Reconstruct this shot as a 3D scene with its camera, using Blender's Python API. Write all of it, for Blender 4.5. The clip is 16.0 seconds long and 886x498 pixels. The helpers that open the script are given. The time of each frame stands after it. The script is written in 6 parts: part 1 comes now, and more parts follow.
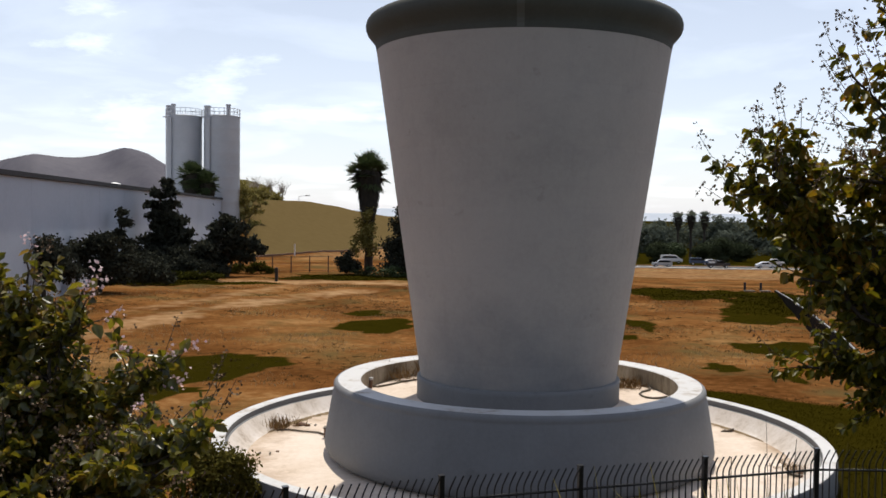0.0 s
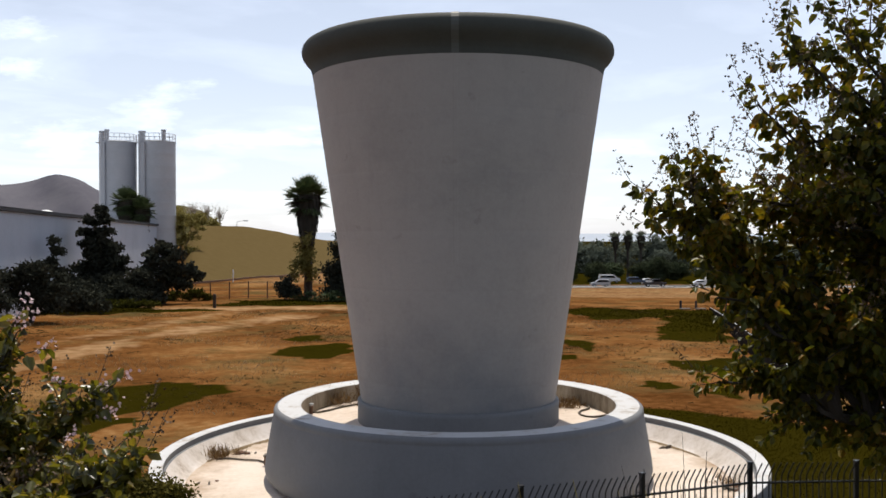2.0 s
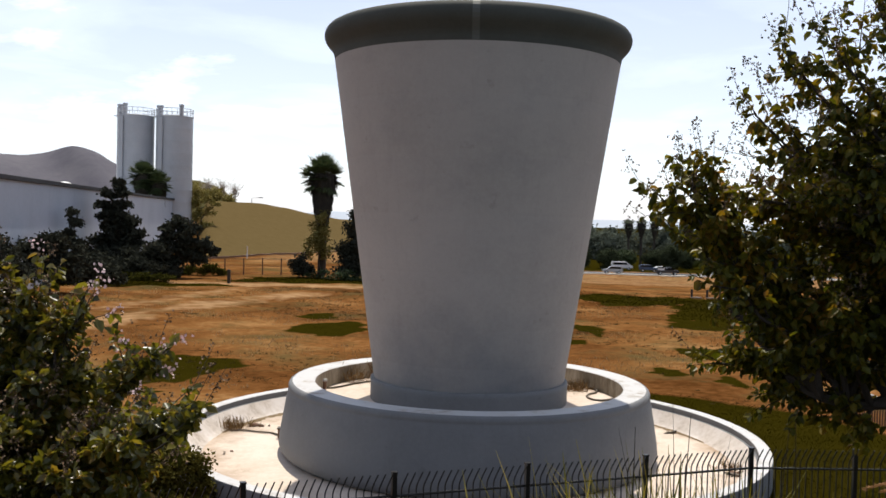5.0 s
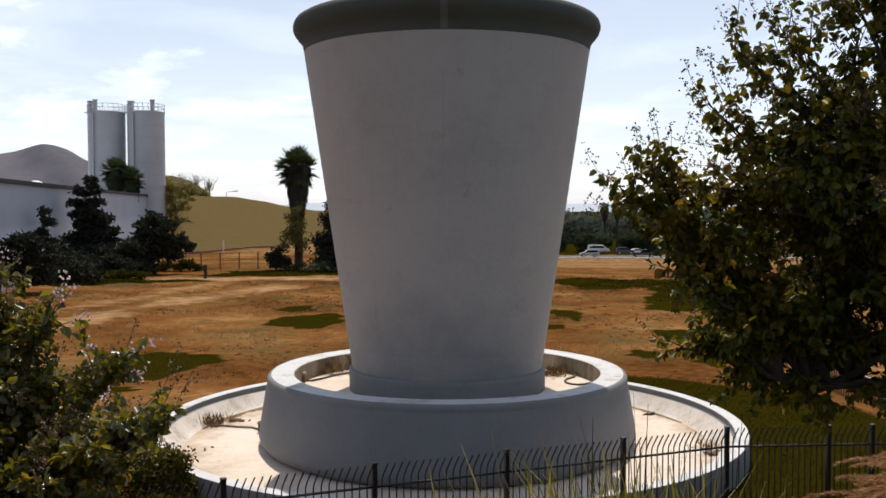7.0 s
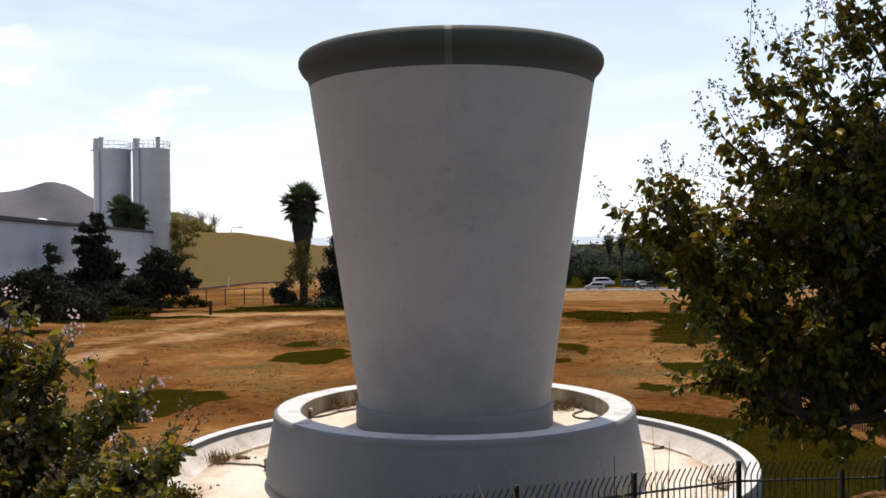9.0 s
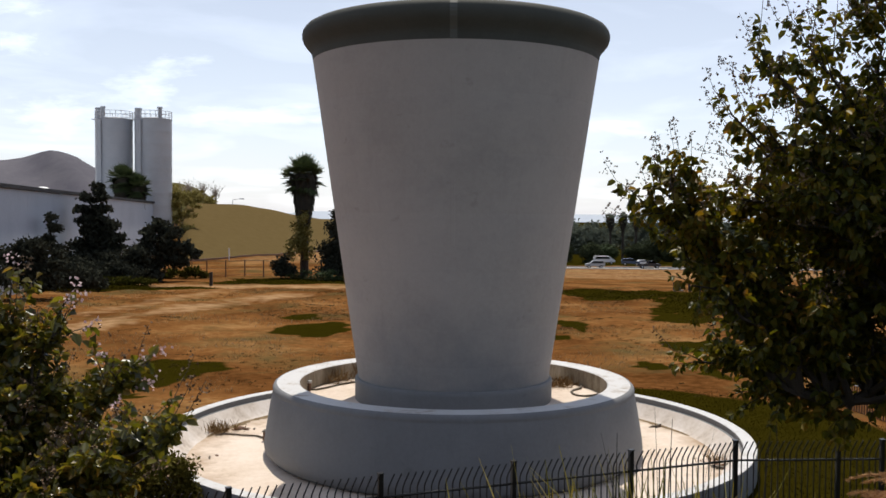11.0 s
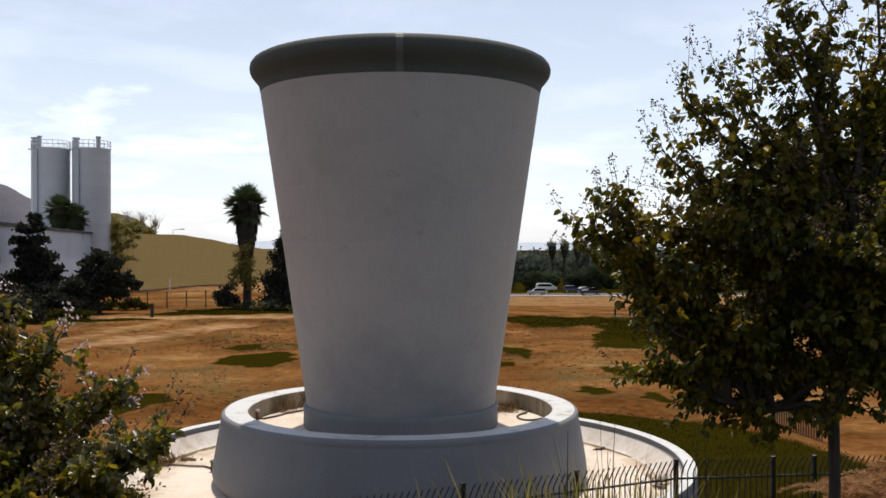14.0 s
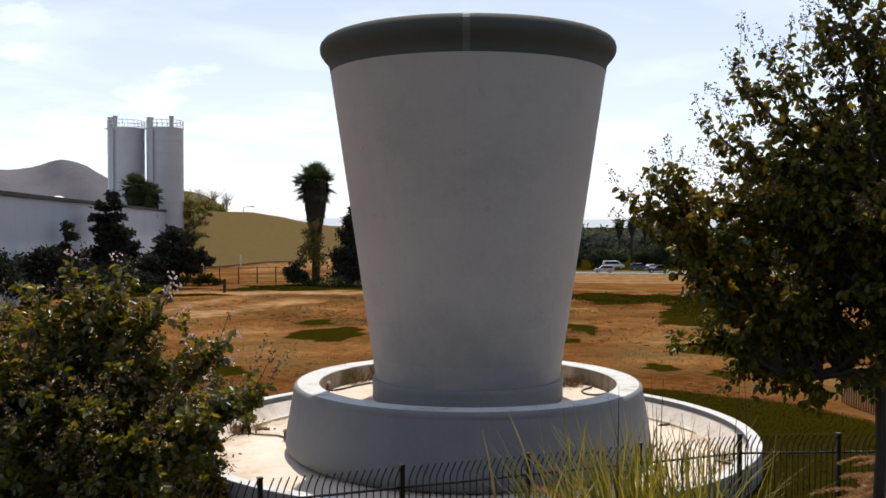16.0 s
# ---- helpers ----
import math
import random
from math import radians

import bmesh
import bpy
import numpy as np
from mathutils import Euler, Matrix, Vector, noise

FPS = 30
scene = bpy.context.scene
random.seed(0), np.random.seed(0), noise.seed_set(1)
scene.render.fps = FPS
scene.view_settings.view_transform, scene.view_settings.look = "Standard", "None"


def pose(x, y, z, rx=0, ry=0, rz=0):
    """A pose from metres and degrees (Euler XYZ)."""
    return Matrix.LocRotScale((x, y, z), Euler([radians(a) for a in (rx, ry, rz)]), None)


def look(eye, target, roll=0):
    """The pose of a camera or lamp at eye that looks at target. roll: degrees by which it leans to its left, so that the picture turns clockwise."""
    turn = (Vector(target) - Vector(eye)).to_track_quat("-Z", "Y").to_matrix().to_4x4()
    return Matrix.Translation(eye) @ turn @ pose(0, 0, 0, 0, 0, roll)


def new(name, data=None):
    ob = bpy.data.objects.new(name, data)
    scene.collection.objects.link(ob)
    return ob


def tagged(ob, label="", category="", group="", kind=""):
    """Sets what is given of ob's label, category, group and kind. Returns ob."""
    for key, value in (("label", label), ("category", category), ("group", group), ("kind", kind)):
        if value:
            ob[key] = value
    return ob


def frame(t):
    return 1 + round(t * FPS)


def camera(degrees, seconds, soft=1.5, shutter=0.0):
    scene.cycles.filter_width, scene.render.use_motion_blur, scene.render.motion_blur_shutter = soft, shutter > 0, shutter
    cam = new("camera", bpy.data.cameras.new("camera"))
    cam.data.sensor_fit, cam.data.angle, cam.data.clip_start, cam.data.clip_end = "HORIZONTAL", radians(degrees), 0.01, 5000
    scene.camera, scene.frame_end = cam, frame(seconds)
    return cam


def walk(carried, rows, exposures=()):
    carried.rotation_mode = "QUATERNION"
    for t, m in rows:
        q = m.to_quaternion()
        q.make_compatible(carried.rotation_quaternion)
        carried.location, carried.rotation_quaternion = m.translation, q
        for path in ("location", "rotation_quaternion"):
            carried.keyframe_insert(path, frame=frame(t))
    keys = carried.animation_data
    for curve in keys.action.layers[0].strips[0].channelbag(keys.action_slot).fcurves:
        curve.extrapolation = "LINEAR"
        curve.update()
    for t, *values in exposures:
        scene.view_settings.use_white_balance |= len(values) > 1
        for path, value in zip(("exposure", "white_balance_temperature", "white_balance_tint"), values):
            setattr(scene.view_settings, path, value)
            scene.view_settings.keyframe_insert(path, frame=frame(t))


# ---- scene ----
# ---------------------------------------------------------------- camera and walk
cam = camera(50.06, 16.0, soft=1.6)
PATH = [
    (0, (-0.044, -24.775, 6.158), (-0.201, -22.782, 6.087), 0.7),
    (0.5, (-0.05, -24.705, 6.151), (-0.129, -22.708, 6.087), -0.4),
    (1, (-0.042, -24.7, 6.162), (-0.069, -22.7, 6.138), -0.1),
    (1.5, (-0.036, -24.702, 6.149), (-0.02, -22.702, 6.117), -1.4),
    (2, (0.008, -24.887, 6.174), (-0.024, -22.888, 6.152), -0.1),
    (2.5, (0.064, -24.994, 6.196), (-0.016, -22.996, 6.162), 0.4),
    (3, (-0.002, -25.21, 6.213), (-0.042, -23.212, 6.137), -1.8),
    (3.5, (-0.078, -25.374, 6.189), (-0.051, -23.377, 6.082), -1.2),
    (4, (-0.031, -25.273, 6.202), (-0.08, -23.275, 6.152), 0.6),
    (4.2, (-0.038, -25.375, 6.184), (-0.101, -23.377, 6.119), 1.7),
    (6.5, (0.001, -25.384, 6.238), (-0.022, -23.385, 6.19), 0.3),
    (7, (0.033, -25.436, 6.241), (0.022, -23.438, 6.156), -0.1),
    (7.5, (0.021, -25.425, 6.255), (-0.004, -23.425, 6.215), -0.3),
    (8, (-0.014, -25.381, 6.255), (-0.026, -23.381, 6.231), -0.7),
    (8.5, (0.02, -25.429, 6.248), (-0.011, -23.429, 6.233), -1.5),
    (8.7, (0.004, -25.406, 6.247), (-0.017, -23.406, 6.233), -1.0),
    (10.8, (-0.021, -25.356, 6.231), (-0.044, -23.356, 6.219), 0.3),
    (11, (-0.022, -25.363, 6.237), (-0.044, -23.364, 6.172), 0.4),
    (11.5, (-0.033, -25.372, 6.237), (-0.062, -23.373, 6.206), -0.1),
    (12, (-0.025, -25.356, 6.242), (-0.019, -23.357, 6.194), 0.4),
    (12.5, (0.005, -25.392, 6.235), (0.007, -23.392, 6.224), 1.0),
    (13, (0.006, -25.484, 6.233), (-0.021, -23.484, 6.23), 0.8),
    (13.5, (-0.073, -25.606, 6.229), (-0.035, -23.606, 6.23), -1.2),
    (14, (-0.126, -25.817, 6.229), (-0.028, -23.819, 6.225), -0.0),
    (14.5, (-0.118, -26.035, 6.23), (-0.135, -24.035, 6.243), 0.7),
    (15, (-0.082, -26.148, 6.221), (-0.127, -24.15, 6.135), 1.3),
    (15.5, (-0.07, -26.245, 6.234), (-0.088, -24.245, 6.233), 0.8),
    (16, (-0.14, -26.26, 6.218), (-0.181, -24.261, 6.166), -0.0),
]
walk(cam, [(t, look(eye, target, roll)) for t, eye, target, roll in PATH], exposures=(
    (0.0, -0.17), (1.0, -0.12), (3.0, -0.18), (3.5, -0.2), (4.0, 0.06), (6.5, -0.13), (7.0, -0.14), (7.5, 0.02), (8.5, 0.04), (11.0, -0.18), (11.5, -0.13),
    (12.5, -0.11), (13.0, -0.11), (13.5, -0.02), (14.0, -0.14), (14.5, -0.12), (15.0, -0.26), (15.5, -0.05), (16.0, -0.05)))

# ---------------------------------------------------------------- sky and sun
SUN_EL, SUN_AZ = radians(67), radians(0.5)
world = bpy.data.worlds.new("world")
scene.world = world
world.use_nodes = True
wt = world.node_tree
wt.nodes.clear()
w_out = wt.nodes.new("ShaderNodeOutputWorld")
w_bg = wt.nodes.new("ShaderNodeBackground")
w_sky = wt.nodes.new("ShaderNodeTexSky")
w_sky.sky_type = "NISHITA"
w_sky.sun_disc = False
w_sky.sun_elevation, w_sky.sun_rotation = SUN_EL, SUN_AZ
w_sky.altitude, w_sky.air_density, w_sky.dust_density, w_sky.ozone_density = 450, 1.0, 1.5, 1.0
w_bg.inputs["Strength"].default_value = 0.075
# thin broken cloud, drawn on a flat layer above the ground
w_tc = wt.nodes.new("ShaderNodeTexCoord")
w_sep = wt.nodes.new("ShaderNodeSeparateXYZ")
wt.links.new(w_tc.outputs["Generated"], w_sep.inputs[0])


def w_math(op, a, b=None):
    n = wt.nodes.new("ShaderNodeMath")
    n.operation = op
    for k, v in enumerate((a, b)):
        if v is None:
            continue
        if isinstance(v, (int, float)):
            n.inputs[k].default_value = v
        else:
            wt.links.new(v, n.inputs[k])
    return n.outputs[0]


w_up = w_math("ADD", w_math("MAXIMUM", w_sep.outputs["Z"], 0.0), 0.10)
w_com = wt.nodes.new("ShaderNodeCombineXYZ")
wt.links.new(w_math("DIVIDE", w_sep.outputs["X"], w_up), w_com.inputs[0])
wt.links.new(w_math("DIVIDE", w_sep.outputs["Y"], w_up), w_com.inputs[1])
w_noise = wt.nodes.new("ShaderNodeTexNoise")
w_noise.inputs["Scale"].default_value = 1.15
w_noise.inputs["Detail"].default_value = 7
w_noise.inputs["Roughness"].default_value = 0.55
w_noise.inputs["Distortion"].default_value = 0.35
wt.links.new(w_com.outputs[0], w_noise.inputs["Vector"])
w_ramp = wt.nodes.new("ShaderNodeValToRGB")
w_ramp.color_ramp.elements[0].position, w_ramp.color_ramp.elements[0].color = 0.47, (0, 0, 0, 1)
w_ramp.color_ramp.elements[1].position, w_ramp.color_ramp.elements[1].color = 0.72, (1, 1, 1, 1)
wt.links.new(w_noise.outputs["Fac"], w_ramp.inputs[0])
# small bright puffs low over the field: bearing, height and half sizes, all as slopes
w_fwd = w_math("MAXIMUM", w_sep.outputs["Y"], 0.02)
w_u, w_v = w_math("DIVIDE", w_sep.outputs["X"], w_fwd), w_math("DIVIDE", w_sep.outputs["Z"], w_fwd)
w_uv = wt.nodes.new("ShaderNodeCombineXYZ")
wt.links.new(w_math("MULTIPLY", w_u, 20.0), w_uv.inputs[0])
wt.links.new(w_math("MULTIPLY", w_v, 62.0), w_uv.inputs[1])
w_puff_noise = wt.nodes.new("ShaderNodeTexNoise")
w_puff_noise.inputs["Scale"].default_value = 1.0
w_puff_noise.inputs["Detail"].default_value = 6
w_puff_noise.inputs["Roughness"].default_value = 0.62
wt.links.new(w_uv.outputs[0], w_puff_noise.inputs["Vector"])
w_rag = w_math("MULTIPLY", w_math("SUBTRACT", w_puff_noise.outputs["Fac"], 0.52), 5.2)
w_puffs = 0.0
for pu, pv, pa, pb in ((-0.327, 0.136, 0.041, 0.0183), (-0.458, 0.221, 0.026, 0.0098), (-0.469, 0.181, 0.038, 0.0092), (-0.216, 0.107, 0.081, 0.0092), (0.167, 0.095, 0.036, 0.0079), (-0.301, 0.163, 0.03, 0.0052), (-0.408, 0.105, 0.05, 0.017)):
    du = w_math("MULTIPLY", w_math("SUBTRACT", w_u, pu), 1 / pa)
    dv = w_math("MULTIPLY", w_math("SUBTRACT", w_v, pv), 1 / pb)
    dd = w_math("SQRT", w_math("ADD", w_math("MULTIPLY", du, du), w_math("MULTIPLY", dv, dv)))
    w_puffs = w_math("MAXIMUM", w_puffs, w_math("MULTIPLY", w_math("ADD", w_math("SUBTRACT", 1.35, dd), w_rag), 0.6))
w_puffs = w_math("MULTIPLY", w_math("MINIMUM", w_puffs, 1.0), w_math("GREATER_THAN", w_sep.outputs["Y"], 0.3))
# white summer haze that thickens towards the horizon, all round
w_haze = w_math("EXPONENT", w_math("MULTIPLY", w_math("MAXIMUM", w_sep.outputs["Z"], 0.0), -1.55))
w_dot = wt.nodes.new("ShaderNodeVectorMath")
w_dot.operation = "DOT_PRODUCT"
w_dot.inputs[1].default_value = (math.sin(SUN_AZ) * math.cos(SUN_EL), math.cos(SUN_AZ) * math.cos(SUN_EL), math.sin(SUN_EL))
wt.links.new(w_tc.outputs["Generated"], w_dot.inputs[0])
w_fore = w_math("MULTIPLY_ADD", w_math("MAXIMUM", w_math("ADD", w_dot.outputs["Value"], 0.45), 0.0), 0.85)
w_fore.node.inputs[2].default_value = 0.30
w_fore = w_math("MINIMUM", w_fore, 1.0)
w_haze = w_math("MULTIPLY", w_haze, w_fore)
w_veil = w_math("EXPONENT", w_math("MULTIPLY", w_math("MAXIMUM", w_sep.outputs["Z"], 0.0), -2.4))
w_lift = w_math("ADD", w_math("MULTIPLY", w_haze, 9.7), w_math("ADD", w_math("MULTIPLY", w_math("MULTIPLY", w_ramp.outputs[0], w_veil), 3.8), w_math("MULTIPLY", w_puffs, 4.4)))
w_col = wt.nodes.new("ShaderNodeMix")
w_col.data_type, w_col.blend_type = "RGBA", "MULTIPLY"
w_col.inputs["Factor"].default_value = 1.0
w_col.inputs["A"].default_value = (0.945, 0.975, 1.085, 1)
wt.links.new(w_lift, w_col.inputs["B"])
w_dim = wt.nodes.new("ShaderNodeMix")
w_dim.data_type, w_dim.blend_type = "RGBA", "MULTIPLY"
w_dim.inputs["Factor"].default_value = 1.0
w_dim.inputs["B"].default_value = (0.95, 0.95, 0.95, 1)
wt.links.new(w_sky.outputs[0], w_dim.inputs["A"])
w_mix = wt.nodes.new("ShaderNodeMix")
w_mix.data_type, w_mix.blend_type = "RGBA", "ADD"
w_mix.inputs["Factor"].default_value = 1.0
wt.links.new(w_dim.outputs["Result"], w_mix.inputs["A"])
wt.links.new(w_col.outputs["Result"], w_mix.inputs["B"])
wt.links.new(w_mix.outputs["Result"], w_bg.inputs["Color"])
wt.links.new(w_bg.outputs[0], w_out.inputs["Surface"])

sun = new("sun", bpy.data.lights.new("sun", "SUN"))
sun.data.energy, sun.data.angle, sun.data.color = 4.6, radians(0.53), (1.0, 0.93, 0.82)
sun.matrix_world = look((math.sin(SUN_AZ) * math.cos(SUN_EL) * 90, math.cos(SUN_AZ) * math.cos(SUN_EL) * 90, math.sin(SUN_EL) * 90), (0, 0, 0))


# ---------------------------------------------------------------- materials
def surface(name, stops, scale=1.0, rough=0.8, bump=0.0, bump_scale=None, fine=None, metal=0.0, per_piece=0.0, stretch=None, spec=0.5, translucent=0.0, obj_random=0.0, island=0.0, glow=None):
    """A node material: colour stops over a broad noise, broken by a fine one; relief from the fine one."""
    m = bpy.data.materials.new(name)
    m.use_nodes = True
    t = m.node_tree
    b = t.nodes["Principled BSDF"]
    b.inputs["Roughness"].default_value = rough
    b.inputs["Metallic"].default_value = metal
    b.inputs["Specular IOR Level"].default_value = spec
    tc = t.nodes.new("ShaderNodeTexCoord")
    vec = tc.outputs["Object"]
    if stretch:
        mp = t.nodes.new("ShaderNodeMapping")
        mp.inputs["Scale"].default_value = stretch
        t.links.new(vec, mp.inputs["Vector"])
        vec = mp.outputs[0]
    broad = t.nodes.new("ShaderNodeTexNoise")
    broad.inputs["Scale"].default_value = scale
    broad.inputs["Detail"].default_value = 5
    broad.inputs["Roughness"].default_value = 0.6
    t.links.new(vec, broad.inputs["Vector"])
    small = t.nodes.new("ShaderNodeTexNoise")
    small.inputs["Scale"].default_value = fine or scale * 14
    small.inputs["Detail"].default_value = 6
    small.inputs["Roughness"].default_value = 0.65
    t.links.new(vec, small.inputs["Vector"])
    add = t.nodes.new("ShaderNodeMath")
    add.operation = "MULTIPLY_ADD"
    t.links.new(small.outputs["Fac"], add.inputs[0])
    add.inputs[1].default_value = 0.45
    half = t.nodes.new("ShaderNodeMath")
    half.operation = "MULTIPLY_ADD"
    t.links.new(broad.outputs["Fac"], half.inputs[0])
    half.inputs[1].default_value = 0.9
    half.inputs[2].default_value = -0.175
    t.links.new(half.outputs[0], add.inputs[2])
    fac = add.outputs[0]
    if obj_random or island:
        src = t.nodes.new("ShaderNodeObjectInfo").outputs["Random"] if obj_random else t.nodes.new("ShaderNodeNewGeometry").outputs["Random Per Island"]
        r = t.nodes.new("ShaderNodeMath")
        r.operation = "MULTIPLY_ADD"
        t.links.new(src, r.inputs[0])
        r.inputs[1].default_value = obj_random or island
        r.inputs[2].default_value = -0.5 * (obj_random or island)
        s = t.nodes.new("ShaderNodeMath")
        t.links.new(r.outputs[0], s.inputs[0])
        t.links.new(fac, s.inputs[1])
        fac = s.outputs[0]
    ramp = t.nodes.new("ShaderNodeValToRGB")
    els = ramp.color_ramp.elements
    while len(els) < len(stops):
        els.new(0.5)
    for e, (p, c) in zip(els, stops):
        e.position, e.color = p, (*c, 1)
    t.links.new(fac, ramp.inputs[0])
    t.links.new(ramp.outputs[0], b.inputs["Base Color"])
    if bump:
        bp = t.nodes.new("ShaderNodeBump")
        bp.inputs["Strength"].default_value = 1.0
        bp.inputs["Distance"].default_value = bump
        t.links.new(small.outputs["Fac"], bp.inputs["Height"])
        t.links.new(bp.outputs[0], b.inputs["Normal"])
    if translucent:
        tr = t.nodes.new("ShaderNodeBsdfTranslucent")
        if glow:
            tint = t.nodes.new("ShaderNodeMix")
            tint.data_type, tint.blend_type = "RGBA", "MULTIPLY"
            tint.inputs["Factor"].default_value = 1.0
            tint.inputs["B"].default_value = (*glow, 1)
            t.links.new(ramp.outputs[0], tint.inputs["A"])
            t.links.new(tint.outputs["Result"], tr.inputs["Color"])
        else:
            t.links.new(ramp.outputs[0], tr.inputs["Color"])
        mx = t.nodes.new("ShaderNodeMixShader")
        mx.inputs[0].default_value = translucent
        t.links.new(b.outputs[0], mx.inputs[1])
        t.links.new(tr.outputs[0], mx.inputs[2])
        t.links.new(mx.outputs[0], t.nodes["Material Output"].inputs["Surface"])
    return m


def glass(name, colour=(0.03, 0.04, 0.05)):
    m = bpy.data.materials.new(name)
    m.use_nodes = True
    b = m.node_tree.nodes["Principled BSDF"]
    b.inputs["Base Color"].default_value = (*colour, 1)
    b.inputs["Roughness"].default_value = 0.06
    return m


M_CUP = surface("painted_concrete", [(0.2, (0.345, 0.312, 0.285)), (0.5, (0.405, 0.367, 0.336)), (0.8, (0.445, 0.406, 0.372))], 0.35, 0.75, 0.006, fine=9, spec=0.3)


def weather_and_shade(m, foot_shade, mottle, streak, top, low):
    """Blotches and runs over the paint of a standing wall, and ragged blue-grey shade painted in towards its foot."""
    t = m.node_tree
    b = t.nodes["Principled BSDF"]
    col = b.inputs["Base Color"].links[0].from_socket
    tc = t.nodes.new("ShaderNodeTexCoord")

    def layer(scale, stretch, lo, hi, colour, amount, by=None):
        nonlocal col
        mp = t.nodes.new("ShaderNodeMapping")
        mp.inputs["Scale"].default_value = stretch
        t.links.new(tc.outputs["Object"], mp.inputs["Vector"])
        n = t.nodes.new("ShaderNodeTexNoise")
        n.inputs["Scale"].default_value = scale
        n.inputs["Detail"].default_value = 7
        n.inputs["Roughness"].default_value = 0.62
        t.links.new(mp.outputs[0], n.inputs["Vector"])
        f = n.outputs["Fac"]
        if by is not None:
            a = t.nodes.new("ShaderNodeMath")
            t.links.new(f, a.inputs[0])
            t.links.new(by, a.inputs[1])
            f = a.outputs[0]
        mr = t.nodes.new("ShaderNodeMapRange")
        mr.interpolation_type = "SMOOTHSTEP"
        mr.inputs["From Min"].default_value, mr.inputs["From Max"].default_value = lo, hi
        mr.inputs["To Max"].default_value = amount
        t.links.new(f, mr.inputs["Value"])
        mx = t.nodes.new("ShaderNodeMix")
        mx.data_type, mx.blend_type = "RGBA", "MULTIPLY"
        mx.inputs["B"].default_value = (*colour, 1)
        t.links.new(mr.outputs[0], mx.inputs["Factor"])
        t.links.new(col, mx.inputs["A"])
        col = mx.outputs["Result"]

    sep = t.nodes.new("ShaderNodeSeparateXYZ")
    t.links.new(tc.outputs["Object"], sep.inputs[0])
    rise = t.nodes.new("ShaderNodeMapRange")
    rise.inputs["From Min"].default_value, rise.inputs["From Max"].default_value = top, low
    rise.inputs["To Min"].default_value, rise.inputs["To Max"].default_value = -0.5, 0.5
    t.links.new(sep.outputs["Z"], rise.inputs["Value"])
    # painted shade: the blue-grey tint deepens downwards, its edge broken by noise
    layer(0.5, (1, 1, 1), 0.45, 1.40, (0.45, 0.53, 0.63), foot_shade, rise.outputs[0])
    layer(0.55, (1, 1, 1.6), 0.50, 0.72, (0.90, 0.905, 0.92), mottle)
    layer(3.2, (1, 1, 0.07), 0.50, 0.75, (0.90, 0.90, 0.90), streak)
    layer(1.7, (1, 1, 1.3), 0.63, 0.72, (0.84, 0.835, 0.83), mottle)
    t.links.new(col, b.inputs["Base Color"])


weather_and_shade(M_CUP, 1.0, 0.85, 0.55, 6.3, 1.9)
# white paint of ring, basin sides and collar, with their shade in the colour
M_CUPLOW = surface("white_paint_shade_grey", [(0.2, (0.153, 0.155, 0.158)), (0.5, (0.184, 0.186, 0.190)), (0.8, (0.213, 0.215, 0.219))], 0.5, 0.7, 0.006, fine=11, spec=0.3)
weather_and_shade(M_CUPLOW, 0.8, 0.8, 0.6, 1.9, 0.0)
M_BAND = surface("green_grey_paint", [(0.2, (0.064, 0.066, 0.057)), (0.55, (0.081, 0.083, 0.073)), (0.85, (0.098, 0.099, 0.087))], 0.6, 0.75, 0.003, fine=12, spec=0.15)
M_SEAM = surface("seam_paint", [(0.2, (0.090, 0.094, 0.084)), (0.8, (0.112, 0.116, 0.105))], 1, 0.6)
M_FLOOR = surface("stained_concrete", [(0.2, (0.38, 0.29, 0.20)), (0.40, (0.62, 0.51, 0.41)), (0.62, (0.72, 0.62, 0.53)), (0.85, (0.63, 0.53, 0.435))], 0.45, 0.85, 0.004, fine=7, spec=0.2)
ft = M_FLOOR.node_tree
f_tc = ft.nodes.new("ShaderNodeTexCoord")
f_flat = ft.nodes.new("ShaderNodeVectorMath")
f_flat.operation = "MULTIPLY"
f_flat.inputs[1].default_value = (1, 1, 0)
ft.links.new(f_tc.outputs["Object"], f_flat.inputs[0])
f_len = ft.nodes.new("ShaderNodeVectorMath")
f_len.operation = "LENGTH"
ft.links.new(f_flat.outputs[0], f_len.inputs[0])
f_noise = ft.nodes.new("ShaderNodeTexNoise")
f_noise.inputs["Scale"].default_value = 0.75
f_noise.inputs["Detail"].default_value = 8
f_noise.inputs["Roughness"].default_value = 0.66
ft.links.new(f_tc.outputs["Object"], f_noise.inputs["Vector"])
f_sum = ft.nodes.new("ShaderNodeMath")
f_sum.operation = "MULTIPLY_ADD"
ft.links.new(f_noise.outputs["Fac"], f_sum.inputs[0])
f_sum.inputs[1].default_value = 3.4
ft.links.new(f_len.outputs["Value"], f_sum.inputs[2])
f_map = ft.nodes.new("ShaderNodeMapRange")
f_map.inputs["From Min"].default_value, f_map.inputs["From Max"].default_value = 7.95, 9.2
ft.links.new(f_sum.outputs[0], f_map.inputs["Value"])
f_mix = ft.nodes.new("ShaderNodeMix")
f_mix.data_type, f_mix.blend_type = "RGBA", "MULTIPLY"
f_mix.inputs["B"].default_value = (0.47, 0.38, 0.28, 1)
ft.links.new(f_map.outputs[0], f_mix.inputs["Factor"])
ft.links.new(ft.nodes["Principled BSDF"].inputs["Base Color"].links[0].from_socket, f_mix.inputs["A"])
ft.links.new(f_mix.outputs["Result"], ft.nodes["Principled BSDF"].inputs["Base Color"])
